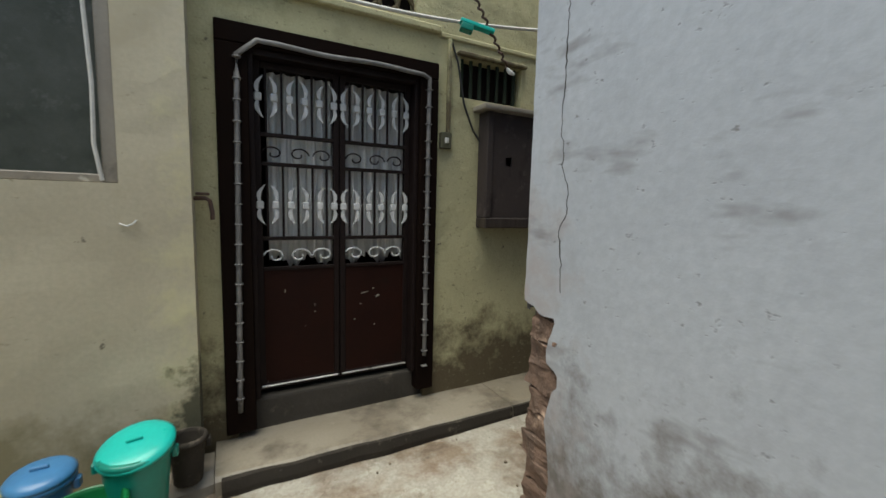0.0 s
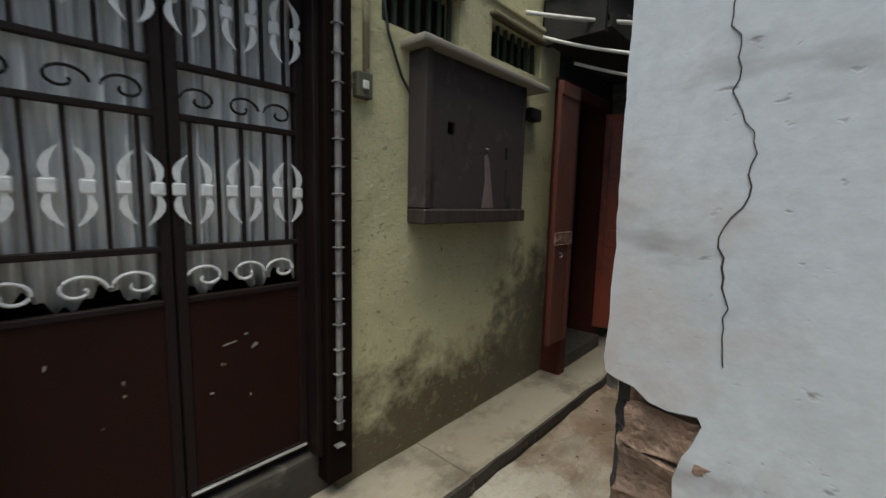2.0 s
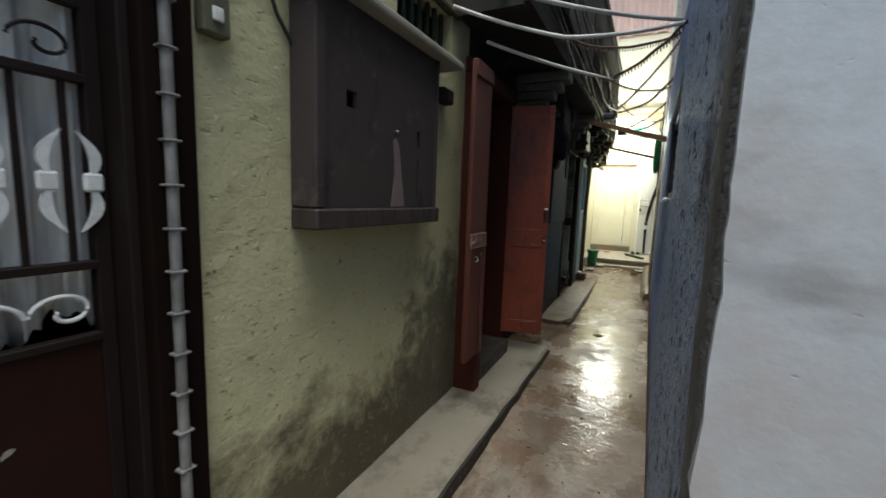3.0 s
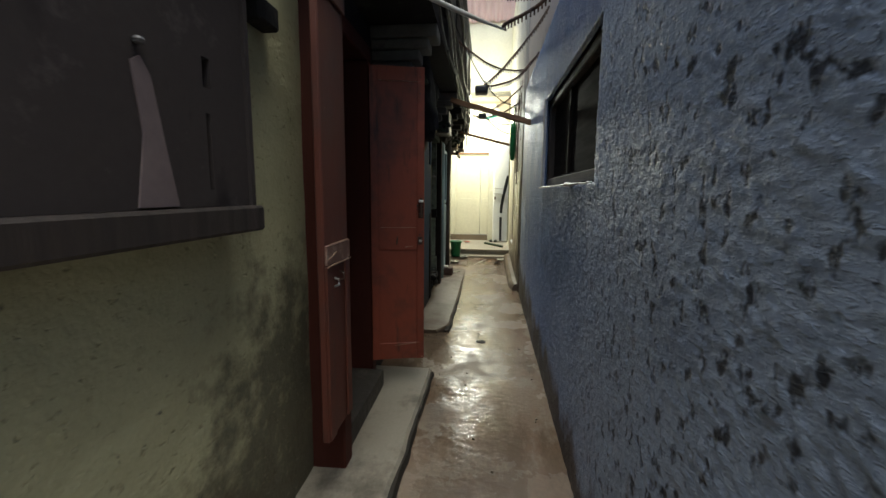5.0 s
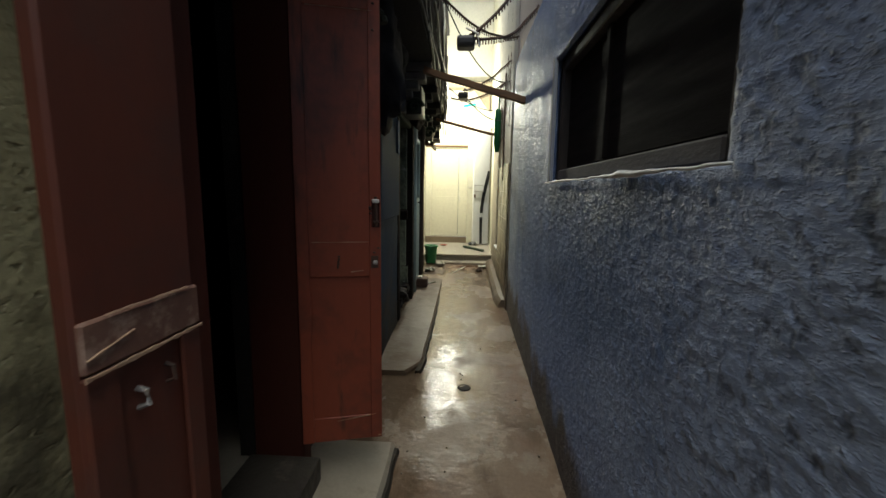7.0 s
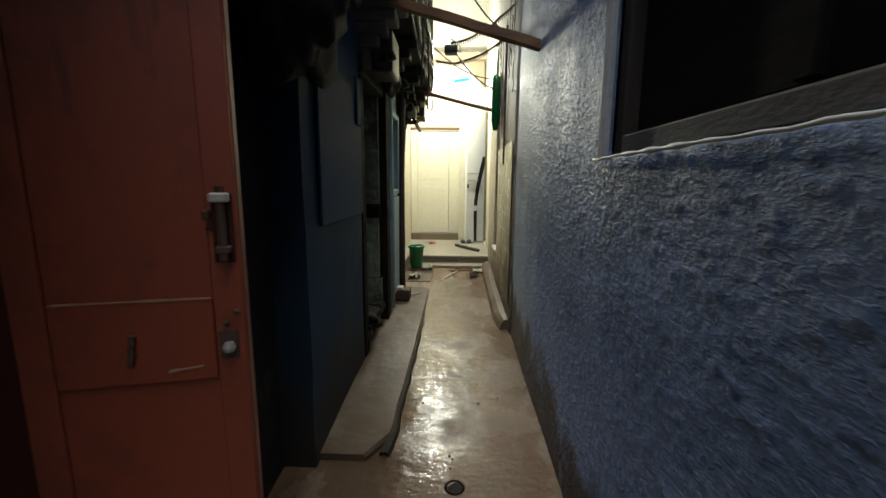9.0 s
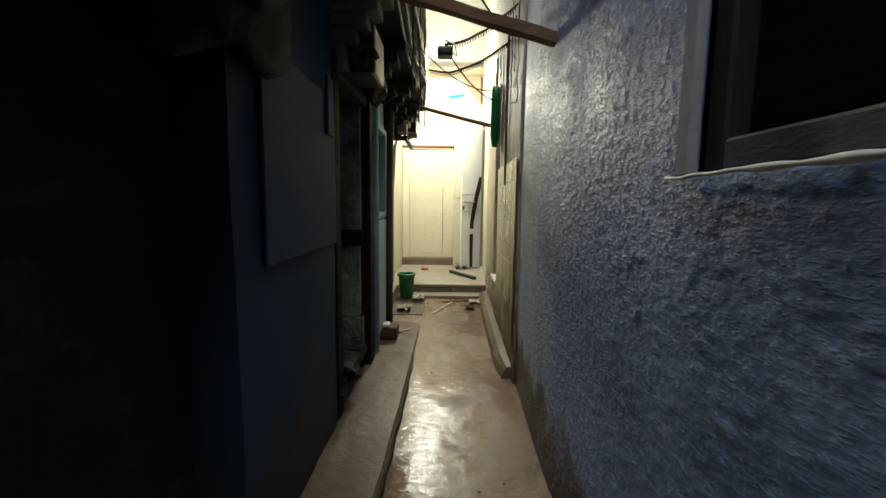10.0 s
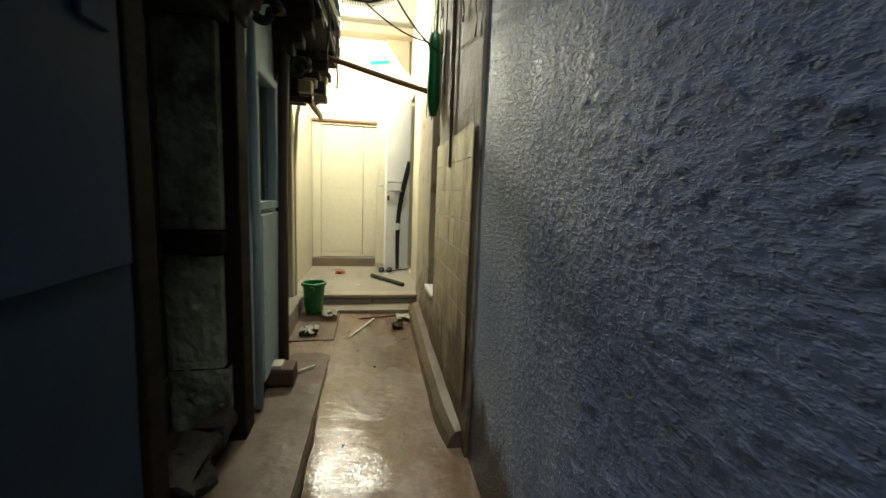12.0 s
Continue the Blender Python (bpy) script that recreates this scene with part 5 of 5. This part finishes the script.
    for a, b in zip(rows, rows[1:]):
        for k in range(len(a) - 1):
            bm.faces.new((a[k], a[k + 1], b[k + 1], b[k]))
    bmesh.ops.recalc_face_normals(bm, faces=bm.faces)
    return bm


for z0, z1, y0 in ((0.33, 0.62, 2.45), (0.625, 1.14, 2.47), (1.255, 2.115, 2.46)):
    part("jamb_plaster", flaked(6.865, y0, 2.695, z0, z1, z0), "green_plaster", rec, "flaking green-grey plaster")
part("cross_rail", box(bmesh.new(), 6.835, 6.925, 2.45, 2.695, 1.15, 1.245, 0.012, 2), "dark_board", rec)
part("sill", box(bmesh.new(), 6.16, 7.09, 2.48, 2.80, 0.18, 0.33, 0.02, 2), "near_black", rec)
for k, (x, y, r) in enumerate(((6.42, 2.47, 0.10), (6.62, 2.50, 0.08), (6.30, 2.46, 0.06), (6.80, 2.49, 0.07))):
    bm = bmesh.new()
    bmesh.ops.create_cube(bm, size=r * 1.7)
    bmesh.ops.subdivide_edges(bm, edges=bm.edges[:], cuts=4, use_grid_fill=True)
    for v in bm.verts:
        v.co *= 0.85 + 0.5 * noise.noise(v.co * 11 + Vector((k * 3.1, 0, 0)))
        v.co.x *= 1.4
        v.co.z *= 0.8
        v.co += Vector((x, y, 0.33 + r * 0.7))
    single("stone", bm, "near_black", "dark broken stone heaped at the doorway's foot", "stone", group="stones at the doorway")

# small window in the pale blue pier
pw = thing("window_pier", "small green-dark window with a pale frame", "window", (7.48, 2.46, 1.36))
part("frame", boxes((7.24, 7.29, 2.40, 2.46, 1.32, 2.09), (7.67, 7.72, 2.40, 2.46, 1.32, 2.09), (7.29, 7.67, 2.40, 2.46, 1.32, 1.37), (7.29, 7.67, 2.40, 2.46, 2.04, 2.09), bevel=0.006), "blue_pale", pw)
part("pane", box(bmesh.new(), 7.29, 7.67, 2.475, 2.481, 1.37, 2.04), "green_black", pw)
part("mullion", box(bmesh.new(), 7.47, 7.49, 2.45, 2.474, 1.37, 2.04, 0.003), "green_black", pw)
single("pale_panel", box(bmesh.new(), 7.30, 7.73, 2.40, 2.437, 0.34, 1.30, 0.008), "blue_pale", "pale blue sheet panel under the small window", "panel")
bm = tube(bmesh.new(), [(7.66, 2.375, 0.27), (7.70, 2.38, 0.9), (7.73, 2.385, 1.5), (7.80, 2.38, 2.1), (7.86, 2.37, 2.58)], 0.036, 10)
single("timber_post", bm, "dark_wood", "dark crooked timber post under the overhang", "post", smooth=True)
bm = tube(bmesh.new(), [(7.19, 2.405, 0.25), (7.195, 2.40, 1.2), (7.19, 2.405, 2.1), (7.20, 2.40, 2.58)], 0.022, 10)
single("down_pipe", bm, "blue_pale", "pale painted pipe beside the small window", "pipe", smooth=True)
single("far_pipe", tube(bmesh.new(), [(8.82, 2.50, 0.35), (8.82, 2.50, 1.6), (8.815, 2.47, 2.1), (8.80, 2.40, 2.35)], 0.018, 8), "end_cream", "cream painted pipe beside the platform", "pipe")

fd = thing("door_far", "closed dark timber door above a cement step", "door", (8.33, 2.7, 0.45))
part("board", box(bmesh.new(), 7.96, 8.33, 2.68, 2.71, 0.46, 2.19, 0.006), "dark_wood", fd)
part("board", box(bmesh.new(), 8.34, 8.71, 2.68, 2.71, 0.46, 2.19, 0.006), "dark_wood", fd)
part("jamb", box(bmesh.new(), 8.73, 8.84, 2.50, 2.66, 0.44, 2.25, 0.008), "end_cream", fd, "cream painted jamb")
setting("door_step", box(bmesh.new(), 7.92, 8.88, 2.43, 2.80, 0.22, 0.47, 0.015, 2), "concrete", "cement step below the farther door", "step")

# burnt tin with a stick, by the post
tin = thing("clay_pot", "dark reddish-brown block-shaped pot at the post's foot", "pot", (7.50, 2.36, 0.250))
part("body", box(bmesh.new(), 7.42, 7.58, 2.27, 2.45, 0.250, 0.362, 0.02, 2), "rust", tin)
part("filling", box(bmesh.new(), 7.43, 7.53, 2.34, 2.43, 0.358, 0.385, 0.010, 2), "paper", tin, "pale crumpled filling")
single("stick", tube(bmesh.new(), [(7.60, 2.29, 0.262), (7.68, 2.18, 0.264)], 0.008, 6), "paper", "short pale stick on the path", "stick")

# meters and insulators at the far end
fus = thing("fuse_cluster", "cluster of dark fuse boxes and insulators on a bracket", "fuse box", (8.6, 2.3, 2.2))
random.seed(9)
for k in range(9):
    x, z = 8.35 + random.random() * 0.65, 2.12 + random.random() * 0.35
    y = 2.19 + random.random() * 0.14
    part("fuse_box", box(bmesh.new(), x, x + 0.10, y, y + 0.11, z, z + 0.05 + 0.06 * random.random(), 0.010), random.choice(["black_plastic", "near_black", "concrete"]), fus)
part("bracket", boxes((8.3, 9.05, 2.28, 2.31, 2.10, 2.14), (8.3, 8.34, 2.28, 2.6, 2.10, 2.14)), "rust", fus)
for k in range(6):
    z = 2.68 + k * 0.09
    single("wall_cable", tube(bmesh.new(), sag((3.2 + 0.2 * k, 2.095 - 0.008 * k, z), (8.95, 2.125 - 0.004 * k, z + 0.03 * (k % 3) - 0.05), 0.06 + 0.03 * ((k * 7) % 5), 24, 0.07, k), 0.009 + 0.003 * (k % 2), 6), "black_plastic",
           "black cable slung along the overhang", "cable", group="cables along the overhang")
for k, (x, z0, z1) in enumerate(((5.2, 2.55, 3.4), (6.9, 2.3, 3.2), (7.6, 2.2, 3.1), (8.3, 2.3, 3.3))):
    single("drop_cable", tube(bmesh.new(), sag((x, 2.09, z1), (x + 0.35, 2.12, z0), 0.12, 12, 0.02, 20 + k), 0.008, 6), "black_plastic", "loose black cable hanging from the overhang", "cable", group="drop cables")
bm = bmesh.new()
cols = []
for i in range(50):
    x = 5.6 + i * 0.0695
    cols.append([bm.verts.new((x, 2.118 + 0.010 * math.sin(i * 1.6), z)) for z in (2.66 + 0.03 * math.sin(i * 0.9), 3.05, 3.42 + 0.02 * math.sin(i * 0.5))])
for a, b in zip(cols, cols[1:]):
    for k in range(2):
        bm.faces.new((a[k], b[k], b[k + 1], a[k + 1]))
bmesh.ops.solidify(bm, geom=bm.faces[:], thickness=0.004)
single("corrugated_sheet", bm, "black_metal", "black corrugated sheet on the overhang's face", "sheet")

# ---- things: window in the blue wall ----
bw = thing("window_blue_wall", "unlit window with a dark timber frame in the blue wall", "window", (4.03, 1.25, 1.52))
part("frame", boxes((3.25, 3.31, 1.24, 1.315, 1.525, 2.18), (4.76, 4.82, 1.24, 1.315, 1.525, 2.18), (3.31, 4.76, 1.24, 1.315, 2.12, 2.18), bevel=0.006), "dark_wood", bw)
part("bottom_rail", box(bmesh.new(), 3.311, 4.759, 1.235, 1.318, 1.527, 1.585, 0.006), "grey_wood", bw, "pale weathered bottom rail")
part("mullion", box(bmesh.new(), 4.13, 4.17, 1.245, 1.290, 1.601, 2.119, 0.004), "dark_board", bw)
# near-black sheets added for the dark window opening, not real shutters
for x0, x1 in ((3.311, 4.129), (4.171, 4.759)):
    part("shutter", box(bmesh.new(), x0, x1, 1.255, 1.271, 1.60, 2.12), "dark_board", bw, "near-black sheet standing for the unlit window opening")
bm = bmesh.new()
n = 60
a = [(3.20 + 1.66 * i / n, 1.366 + 0.006 * noise.noise(Vector((i * 0.4, 0, 0))), 1.518 + 0.006 * noise.noise(Vector((i * 0.3, 4, 0)))) for i in range(n + 1)]
tube(bm, a, 0.0062, 6, taper=[0.6 + 1.1 * abs(noise.noise(Vector((i * 0.23, 9, 0)))) + 1.3 * math.exp(-((i - 17) / 4) ** 2) for i in range(n + 1)])
single("sill_edge", bm, "white_plastic", "ragged white mortar edge under the window", "trim", smooth=True)
setting("window_jamb", boxes((4.80, 4.845, 1.335, 1.358, 1.52, 2.2), bevel=0.004), "grey_white", "whitened plaster edge beside the window", "trim")

# ---- beams, poles and strings over the lane ----
bm = bmesh.new()
box(bm, -0.030, 0.030, -0.45, 0.45, -0.024, 0.024)
bmesh.ops.subdivide_edges(bm, edges=[e for e in bm.edges if abs(e.verts[0].co.y - e.verts[1].co.y) > 0.5], cuts=16)
for v in bm.verts:
    v.co += Vector((0.010, 0, 0.009)) * noise.noise(v.co * 9) + Vector((0, 0, 0.012 * noise.noise(Vector((0, v.co.y * 3, 0)))))
bmesh.ops.transform(bm, matrix=Matrix.Translation((5.965, 1.76, 2.334)) @ Matrix.Rotation(math.atan2(0.24, 0.87), 4, "X"), verts=bm.verts)
single("timber_beam", bm, "wood", "weathered timber beam wedged across the lane", "beam")
single("bamboo_pole", tube(bmesh.new(), [(8.27, 1.36, 2.238), (8.28, 1.62, 2.300), (8.29, 1.9, 2.372), (8.31, 2.24, 2.462)], 0.020, 10), "wood", "brown bamboo pole wedged across the lane", "pole", smooth=True)


def garland(a, b, drop, seed, teeth=46):
    """A bare decoration string: a wire with a fringe of short stubs."""
    pts = sag(a, b, drop, teeth, 0.015, seed)
    bm = tube(bmesh.new(), pts, 0.009, 6)
    for i, p in enumerate(pts[1:-1]):
        s = 0.012
        q = p + Vector((0.004 * (i % 3 - 1), 0, -0.018))
        box(bm, q.x - 0.004, q.x + 0.004, q.y - 0.004, q.y + 0.004, q.z - s, q.z + s)
    single("garland", bm, "rust", "brown bristly garland strung across the lane", "garland", group="garlands over the lane")


garland((4.25, 1.34, 2.74), (3.6, 2.12, 2.60), 0.10, 1)
garland((5.0, 1.33, 2.95), (4.80, 1.83, 2.31), 0.06, 2, 30)
garland((5.6, 1.33, 2.80), (4.80, 1.83, 2.31), 0.10, 3, 30)
garland((6.6, 1.34, 2.95), (5.5, 2.1, 2.9), 0.12, 4)
garland((7.0, 1.36, 2.85), (6.75, 1.865, 2.48), 0.05, 5, 30)
garland((7.3, 1.36, 2.72), (7.7, 2.02, 2.62), 0.09, 6)
single("white_cable", tube(bmesh.new(), sag((2.7, 2.55, 2.66), (3.98, 1.36, 2.72), 0.05, 20), 0.014, 8), "cable_white", "thick white cable strung across the lane", "cable", group="white cables over the lane", smooth=True)
pts = sag((2.98, 2.58, 2.60), (3.15, 1.96, 2.40), 0.015, 10) + sag((3.15, 1.96, 2.40), (3.44, 1.345, 2.50), 0.02, 10)[1:]
single("white_cable", tube(bmesh.new(), pts, 0.012, 8), "cable_white", "thick white cable strung across the lane", "cable", group="white cables over the lane", smooth=True)
pts = sag((3.20, 2.45, 2.46), (3.66, 1.71, 2.28), 0.02, 14)
single("white_cable", tube(bmesh.new(), pts, 0.012, 8, taper=[1.0 - 0.6 * max(0, (i - 10) / 4) for i in range(15)]), "cable_white", "white cable with a frayed end over the lane", "cable", group="white cables over the lane", smooth=True)
garland((3.42, 1.345, 2.50), (3.64, 1.73, 2.29), 0.03, 7, 24)
for a, b, d in (((5.3, 2.1, 2.95), (6.9, 1.36, 2.62), 0.25), ((6.75, 1.865, 2.46), (7.7, 1.38, 2.35), 0.08), ((7.5, 2.1, 2.75), (8.1, 1.38, 2.55), 0.10)):
    single("thin_wire", tube(bmesh.new(), sag(a, b, d, 24), 0.0055, 6), "black_plastic", "thin dark wire across the lane", "wire", group="thin wires over the lane")


def hanging_box(x, y, z, s):
    h = thing("hanging_lamp_shade", "small dark lamp shade hung on the strings", "lamp shade", (x, y, z - s), group="hanging shades")
    bm = bmesh.new()
    box(bm, x - s, x + s, y - s, y + s, z - s * 0.6, z + s * 0.6, s * 0.35, 2)
    part("shade", bm, "black_plastic", h)
    part("hook", tube(bmesh.new(), [(x, y - s, z), (x, y - s * 1.5, z - s * 0.4), (x, y - s * 1.3, z + s), (x, y, z + s * 1.6)], 0.006, 6), "steel", h)


hanging_box(4.80, 1.85, 2.27, 0.050)
hanging_box(6.75, 1.865, 2.43, 0.050)

# green sleeve and dry tinsel on the tiled wall
gs = thing("green_bottle", "long green plastic bottle hung upside down on the wall", "bottle", (7.80, 1.40, 1.965))
part("body", lathe(bmesh.new(), [(0.0, 0.0), (0.022, 0.0), (0.03, 0.03), (0.043, 0.10), (0.043, 0.46), (0.034, 0.53), (0.0, 0.55)], (7.80, 1.415, 1.97), 14), "green_plastic", gs, smooth=True)
part("strap", tube(bmesh.new(), [(7.80, 1.405, 2.51), (7.81, 1.40, 2.75)], 0.008, 6), "green_plastic", gs)
random.seed(21)
for k in range(12):
    x = 6.85 + k * 0.14 + random.uniform(-0.04, 0.04)
    z1 = 2.85 + random.uniform(-0.15, 0.1)
    ln = random.uniform(0.35, 0.95)
    pts = [(x + 0.02 * noise.noise(Vector((k, s * 5, 0))), 1.378 + 0.012 * noise.noise(Vector((k, s * 7, 5))), z1 - ln * s) for s in np.linspace(0, 1, 12)]
    single("tinsel_strand", tube(bmesh.new(), pts, 0.0036, 5, taper=[0.5 + 0.9 * random.random() for _ in pts]), "rust", "dry brown tinsel strand hanging on the wall", "strand", group="tinsel strands")
part("hose", tube(bmesh.new(), [(7.30, 1.378, 2.8), (7.31, 1.376, 2.0), (7.30, 1.376, 1.6)], 0.010, 6), "rust", tiled)

# ---- things: end of the lane ----
ed = thing("door_end", "closed cream-painted double door above the platform", "door", (10.55, 2.12, 0.58))
for y0, y1 in ((1.442, 1.927), (1.933, 2.466)):
    leaf = part("leaf", box(bmesh.new(), 10.525, 10.56, y0, y1, 0.57, 2.285, 0.004), "end_cream", ed)
    for z0, z1 in ((0.64, 1.36), (1.48, 2.22)):
        part("panel", box(bmesh.new(), 10.5215, 10.526, y0 + 0.04, y1 - 0.04, z0, z1, 0.002), "end_cream", leaf)
part("bolt", tube(bmesh.new(), [(10.508, 1.56, 1.25), (10.508, 1.70, 1.25)], 0.008, 8), "steel", ed)
part("bolt_plate", box(bmesh.new(), 10.510, 10.516, 1.57, 1.69, 1.235, 1.265, 0.002), "steel", ed)
part("handle", tube(bmesh.new(), [(10.515, 1.90, 1.25), (10.495, 1.90, 1.27), (10.495, 1.90, 1.33), (10.515, 1.90, 1.35)], 0.006, 6), "steel", ed)
# box standing for a cream part that swings with the white door
sh = thing("cream_cupboard", "tall narrow cream part of the swinging door, built as a box", "cupboard", (10.45, 1.66, 0.447))
part("body", box(bmesh.new(), 10.36, 10.498, 1.58, 1.755, 0.447, 2.53, 0.006), "end_cream", sh)
part("door", box(bmesh.new(), 10.348, 10.359, 1.59, 1.747, 1.55, 2.515, 0.003), "end_cream", sh)
part("door", box(bmesh.new(), 10.348, 10.359, 1.59, 1.747, 0.50, 1.53, 0.003), "end_cream", sh)
part("handle", box(bmesh.new(), 10.335, 10.347, 1.725, 1.735, 1.66, 1.76, 0.002), "steel", sh)
part("bolt", box(bmesh.new(), 10.335, 10.347, 1.60, 1.73, 1.535, 1.547, 0.002), "steel", sh)

wd = thing("door_white", "half-open white door with a black wave design", "door", (10.26, 1.345, 0.45), turn=117.0)
part("leaf", box(bmesh.new(), 0.0, 0.34, -0.02, 0.02, 0.01, 2.19, 0.004), "white_plastic", wd, local=True)
wave = [(0.155 + 0.012 * math.sin(z * 3) - 0.13 * max(0, (z - 0.6) / 0.8) ** 1.6, z) for z in np.linspace(0.02, 1.40, 24)]
bm = bmesh.new()
plate(bm, [(max(0.004, a - 0.022 - 0.02 * b), 0.021, b) for a, b in wave] + [(a + 0.028, 0.021, b) for a, b in wave[::-1]], (0, 0.003, 0))
part("wave_design", bm, "black_plastic", wd, "black painted wave", local=True)
bm = bmesh.new()
plate(bm, [(0.17 + 0.045 * math.cos(a), 0.0245, 0.57 + 0.045 * math.sin(a)) for a in np.linspace(0, 2 * math.pi, 24)[:-1]], (0, 0.002, 0))
part("disc_design", bm, "white_plastic", wd, "white painted disc", local=True)
for z in (1.02, 1.13):
    part("bar_handle", tube(bmesh.new(), [(0.32, 0.022, z), (0.32, 0.06, z), (0.14, 0.06, z), (0.14, 0.022, z)], 0.010, 8), "steel", wd, local=True)
part("padlock", box(bmesh.new(), 0.300, 0.330, 0.022, 0.04, 0.90, 0.96, 0.004), "rust", wd, local=True)

bucket((8.70, 2.32, 0.345), 0.098, 0.275, "green_plastic", "green plastic bucket beside the platform step", name="bucket")
random.seed(31)


def scrap(x, y, z, s, mat, label, seed, name="litter"):
    bm = bmesh.new()
    n = 6
    g = [[bm.verts.new((x + s * (i / n - 0.5), y + 0.7 * s * (j / n - 0.5), z + 0.012 + 0.25 * s * max(0, noise.noise(Vector((i * 0.5 + seed, j * 0.5, seed)))))) for j in range(n + 1)] for i in range(n + 1)]
    for i in range(n):
        for j in range(n):
            bm.faces.new((g[i][j], g[i + 1][j], g[i + 1][j + 1], g[i][j + 1]))
    bmesh.ops.solidify(bm, geom=bm.faces[:], thickness=0.003)
    single(name, bm, mat, label, "litter", group="litter by the step")


scrap(8.28, 2.30, 0.305, 0.20, "paper", "crumpled printed paper on the path", 1.0)
scrap(8.60, 2.17, 0.345, 0.19, "paper", "crumpled pale bag beside the green bucket", 2.0)
scrap(8.58, 1.52, 0.31, 0.17, "paper", "flat white paper by the wall", 3.0)
scrap(8.38, 1.58, 0.30, 0.14, "rust", "torn brown card on the lane", 4.0)
scrap(10.0, 2.18, 0.445, 0.16, "rag_red", "small red rag on the platform", 5.0, "rag")
single("stick", tube(bmesh.new(), [(8.15, 1.98, 0.287), (8.55, 1.78, 0.315)], 0.009, 6), "paper", "pale stick lying on the lane", "stick")
single("stick", tube(bmesh.new(), [(8.56, 1.92, 0.312), (8.66, 1.50, 0.318)], 0.008, 6), "wood", "thin twig lying before the step", "stick")
single("iron_bar", tube(bmesh.new(), [(9.75, 1.80, 0.47), (9.25, 1.47, 0.47)], 0.022, 8), "green_black", "dark green iron bar lying on the platform", "bar")
for k, y in enumerate((1.58, 1.68)):
    bm = bmesh.new()
    bmesh.ops.create_icosphere(bm, subdivisions=2, radius=0.05)
    for v in bm.verts:
        v.co = Vector((10.1 + v.co.x * 1.8, y + v.co.y * 0.8, 0.475 + v.co.z * 0.6))
    single("shoe", bm, "black_plastic", "dark worn shoe resting on the platform", "shoe", group="shoes on the platform", smooth=True)
tt = thing("teal_tube", "teal plastic tube fixed on the end wall", "tube", (10.4, 1.7, 3.1))
part("tube", tube(bmesh.new(), [(10.5, 1.62, 3.12), (10.5, 1.86, 3.08)], 0.022, 8), "teal", tt)

# the lit bulb at the overhang's end
lamp = thing("bulb_lamp", "lit bulb in a holder at the end of the overhang", "lamp", (9.30, 2.13, 2.93))
bm = bmesh.new()
bmesh.ops.create_uvsphere(bm, u_segments=20, v_segments=12, radius=0.045)
bmesh.ops.translate(bm, vec=(9.33, 2.15, 2.90), verts=bm.verts)
part("bulb", bm, "lamp", lamp, "glowing bulb", smooth=True)
part("holder", tube(bmesh.new(), [(9.06, 2.18, 3.06), (9.20, 2.17, 3.05), (9.31, 2.15, 3.02), (9.33, 2.15, 2.945)], 0.014, 8), "black_plastic", lamp)

# ---- small things on the floor ----
single("drain_hole", lathe(bmesh.new(), [(0.0, 0.004), (0.032, 0.004), (0.040, 0.008), (0.046, 0.004)], (5.045, 1.81, 0.122), 16), "black_metal", "small dark drain cover in the lane", "drain")
random.seed(44)
bm = bmesh.new()
for k in range(60):
    x, y = random.uniform(0.2, 8.6), random.uniform(1.42, 2.18)
    s = random.uniform(0.003, 0.007)
    z = lane_z(x) + 0.006
    box(bm, x - s, x + s * random.uniform(0.5, 1.6), y - s, y + s, z - 0.004, z + s * 0.8)
single("grit", bm, "path", "scattered grit and crumbs on the lane", "grit", kind="stuff")

# ---- tiles of the dado, last ----
tile_mesh = None
for i in range(6):
    for j in range(9):
        x, z = 6.78 + i * 0.168, 0.42 + j * 0.15
        if tile_mesh is None:
            bm = box(bmesh.new(), -0.083, 0.083, -0.004, 0.003, 0.0, 0.1485, 0.0015)
            t = part("tile", bm, "tile", tiled, local=True)
            tile_mesh = t.data
        else:
            t = new("tile", tile_mesh)
            t.parent = tiled
        t.location = (x + 0.084, 1.371, z)
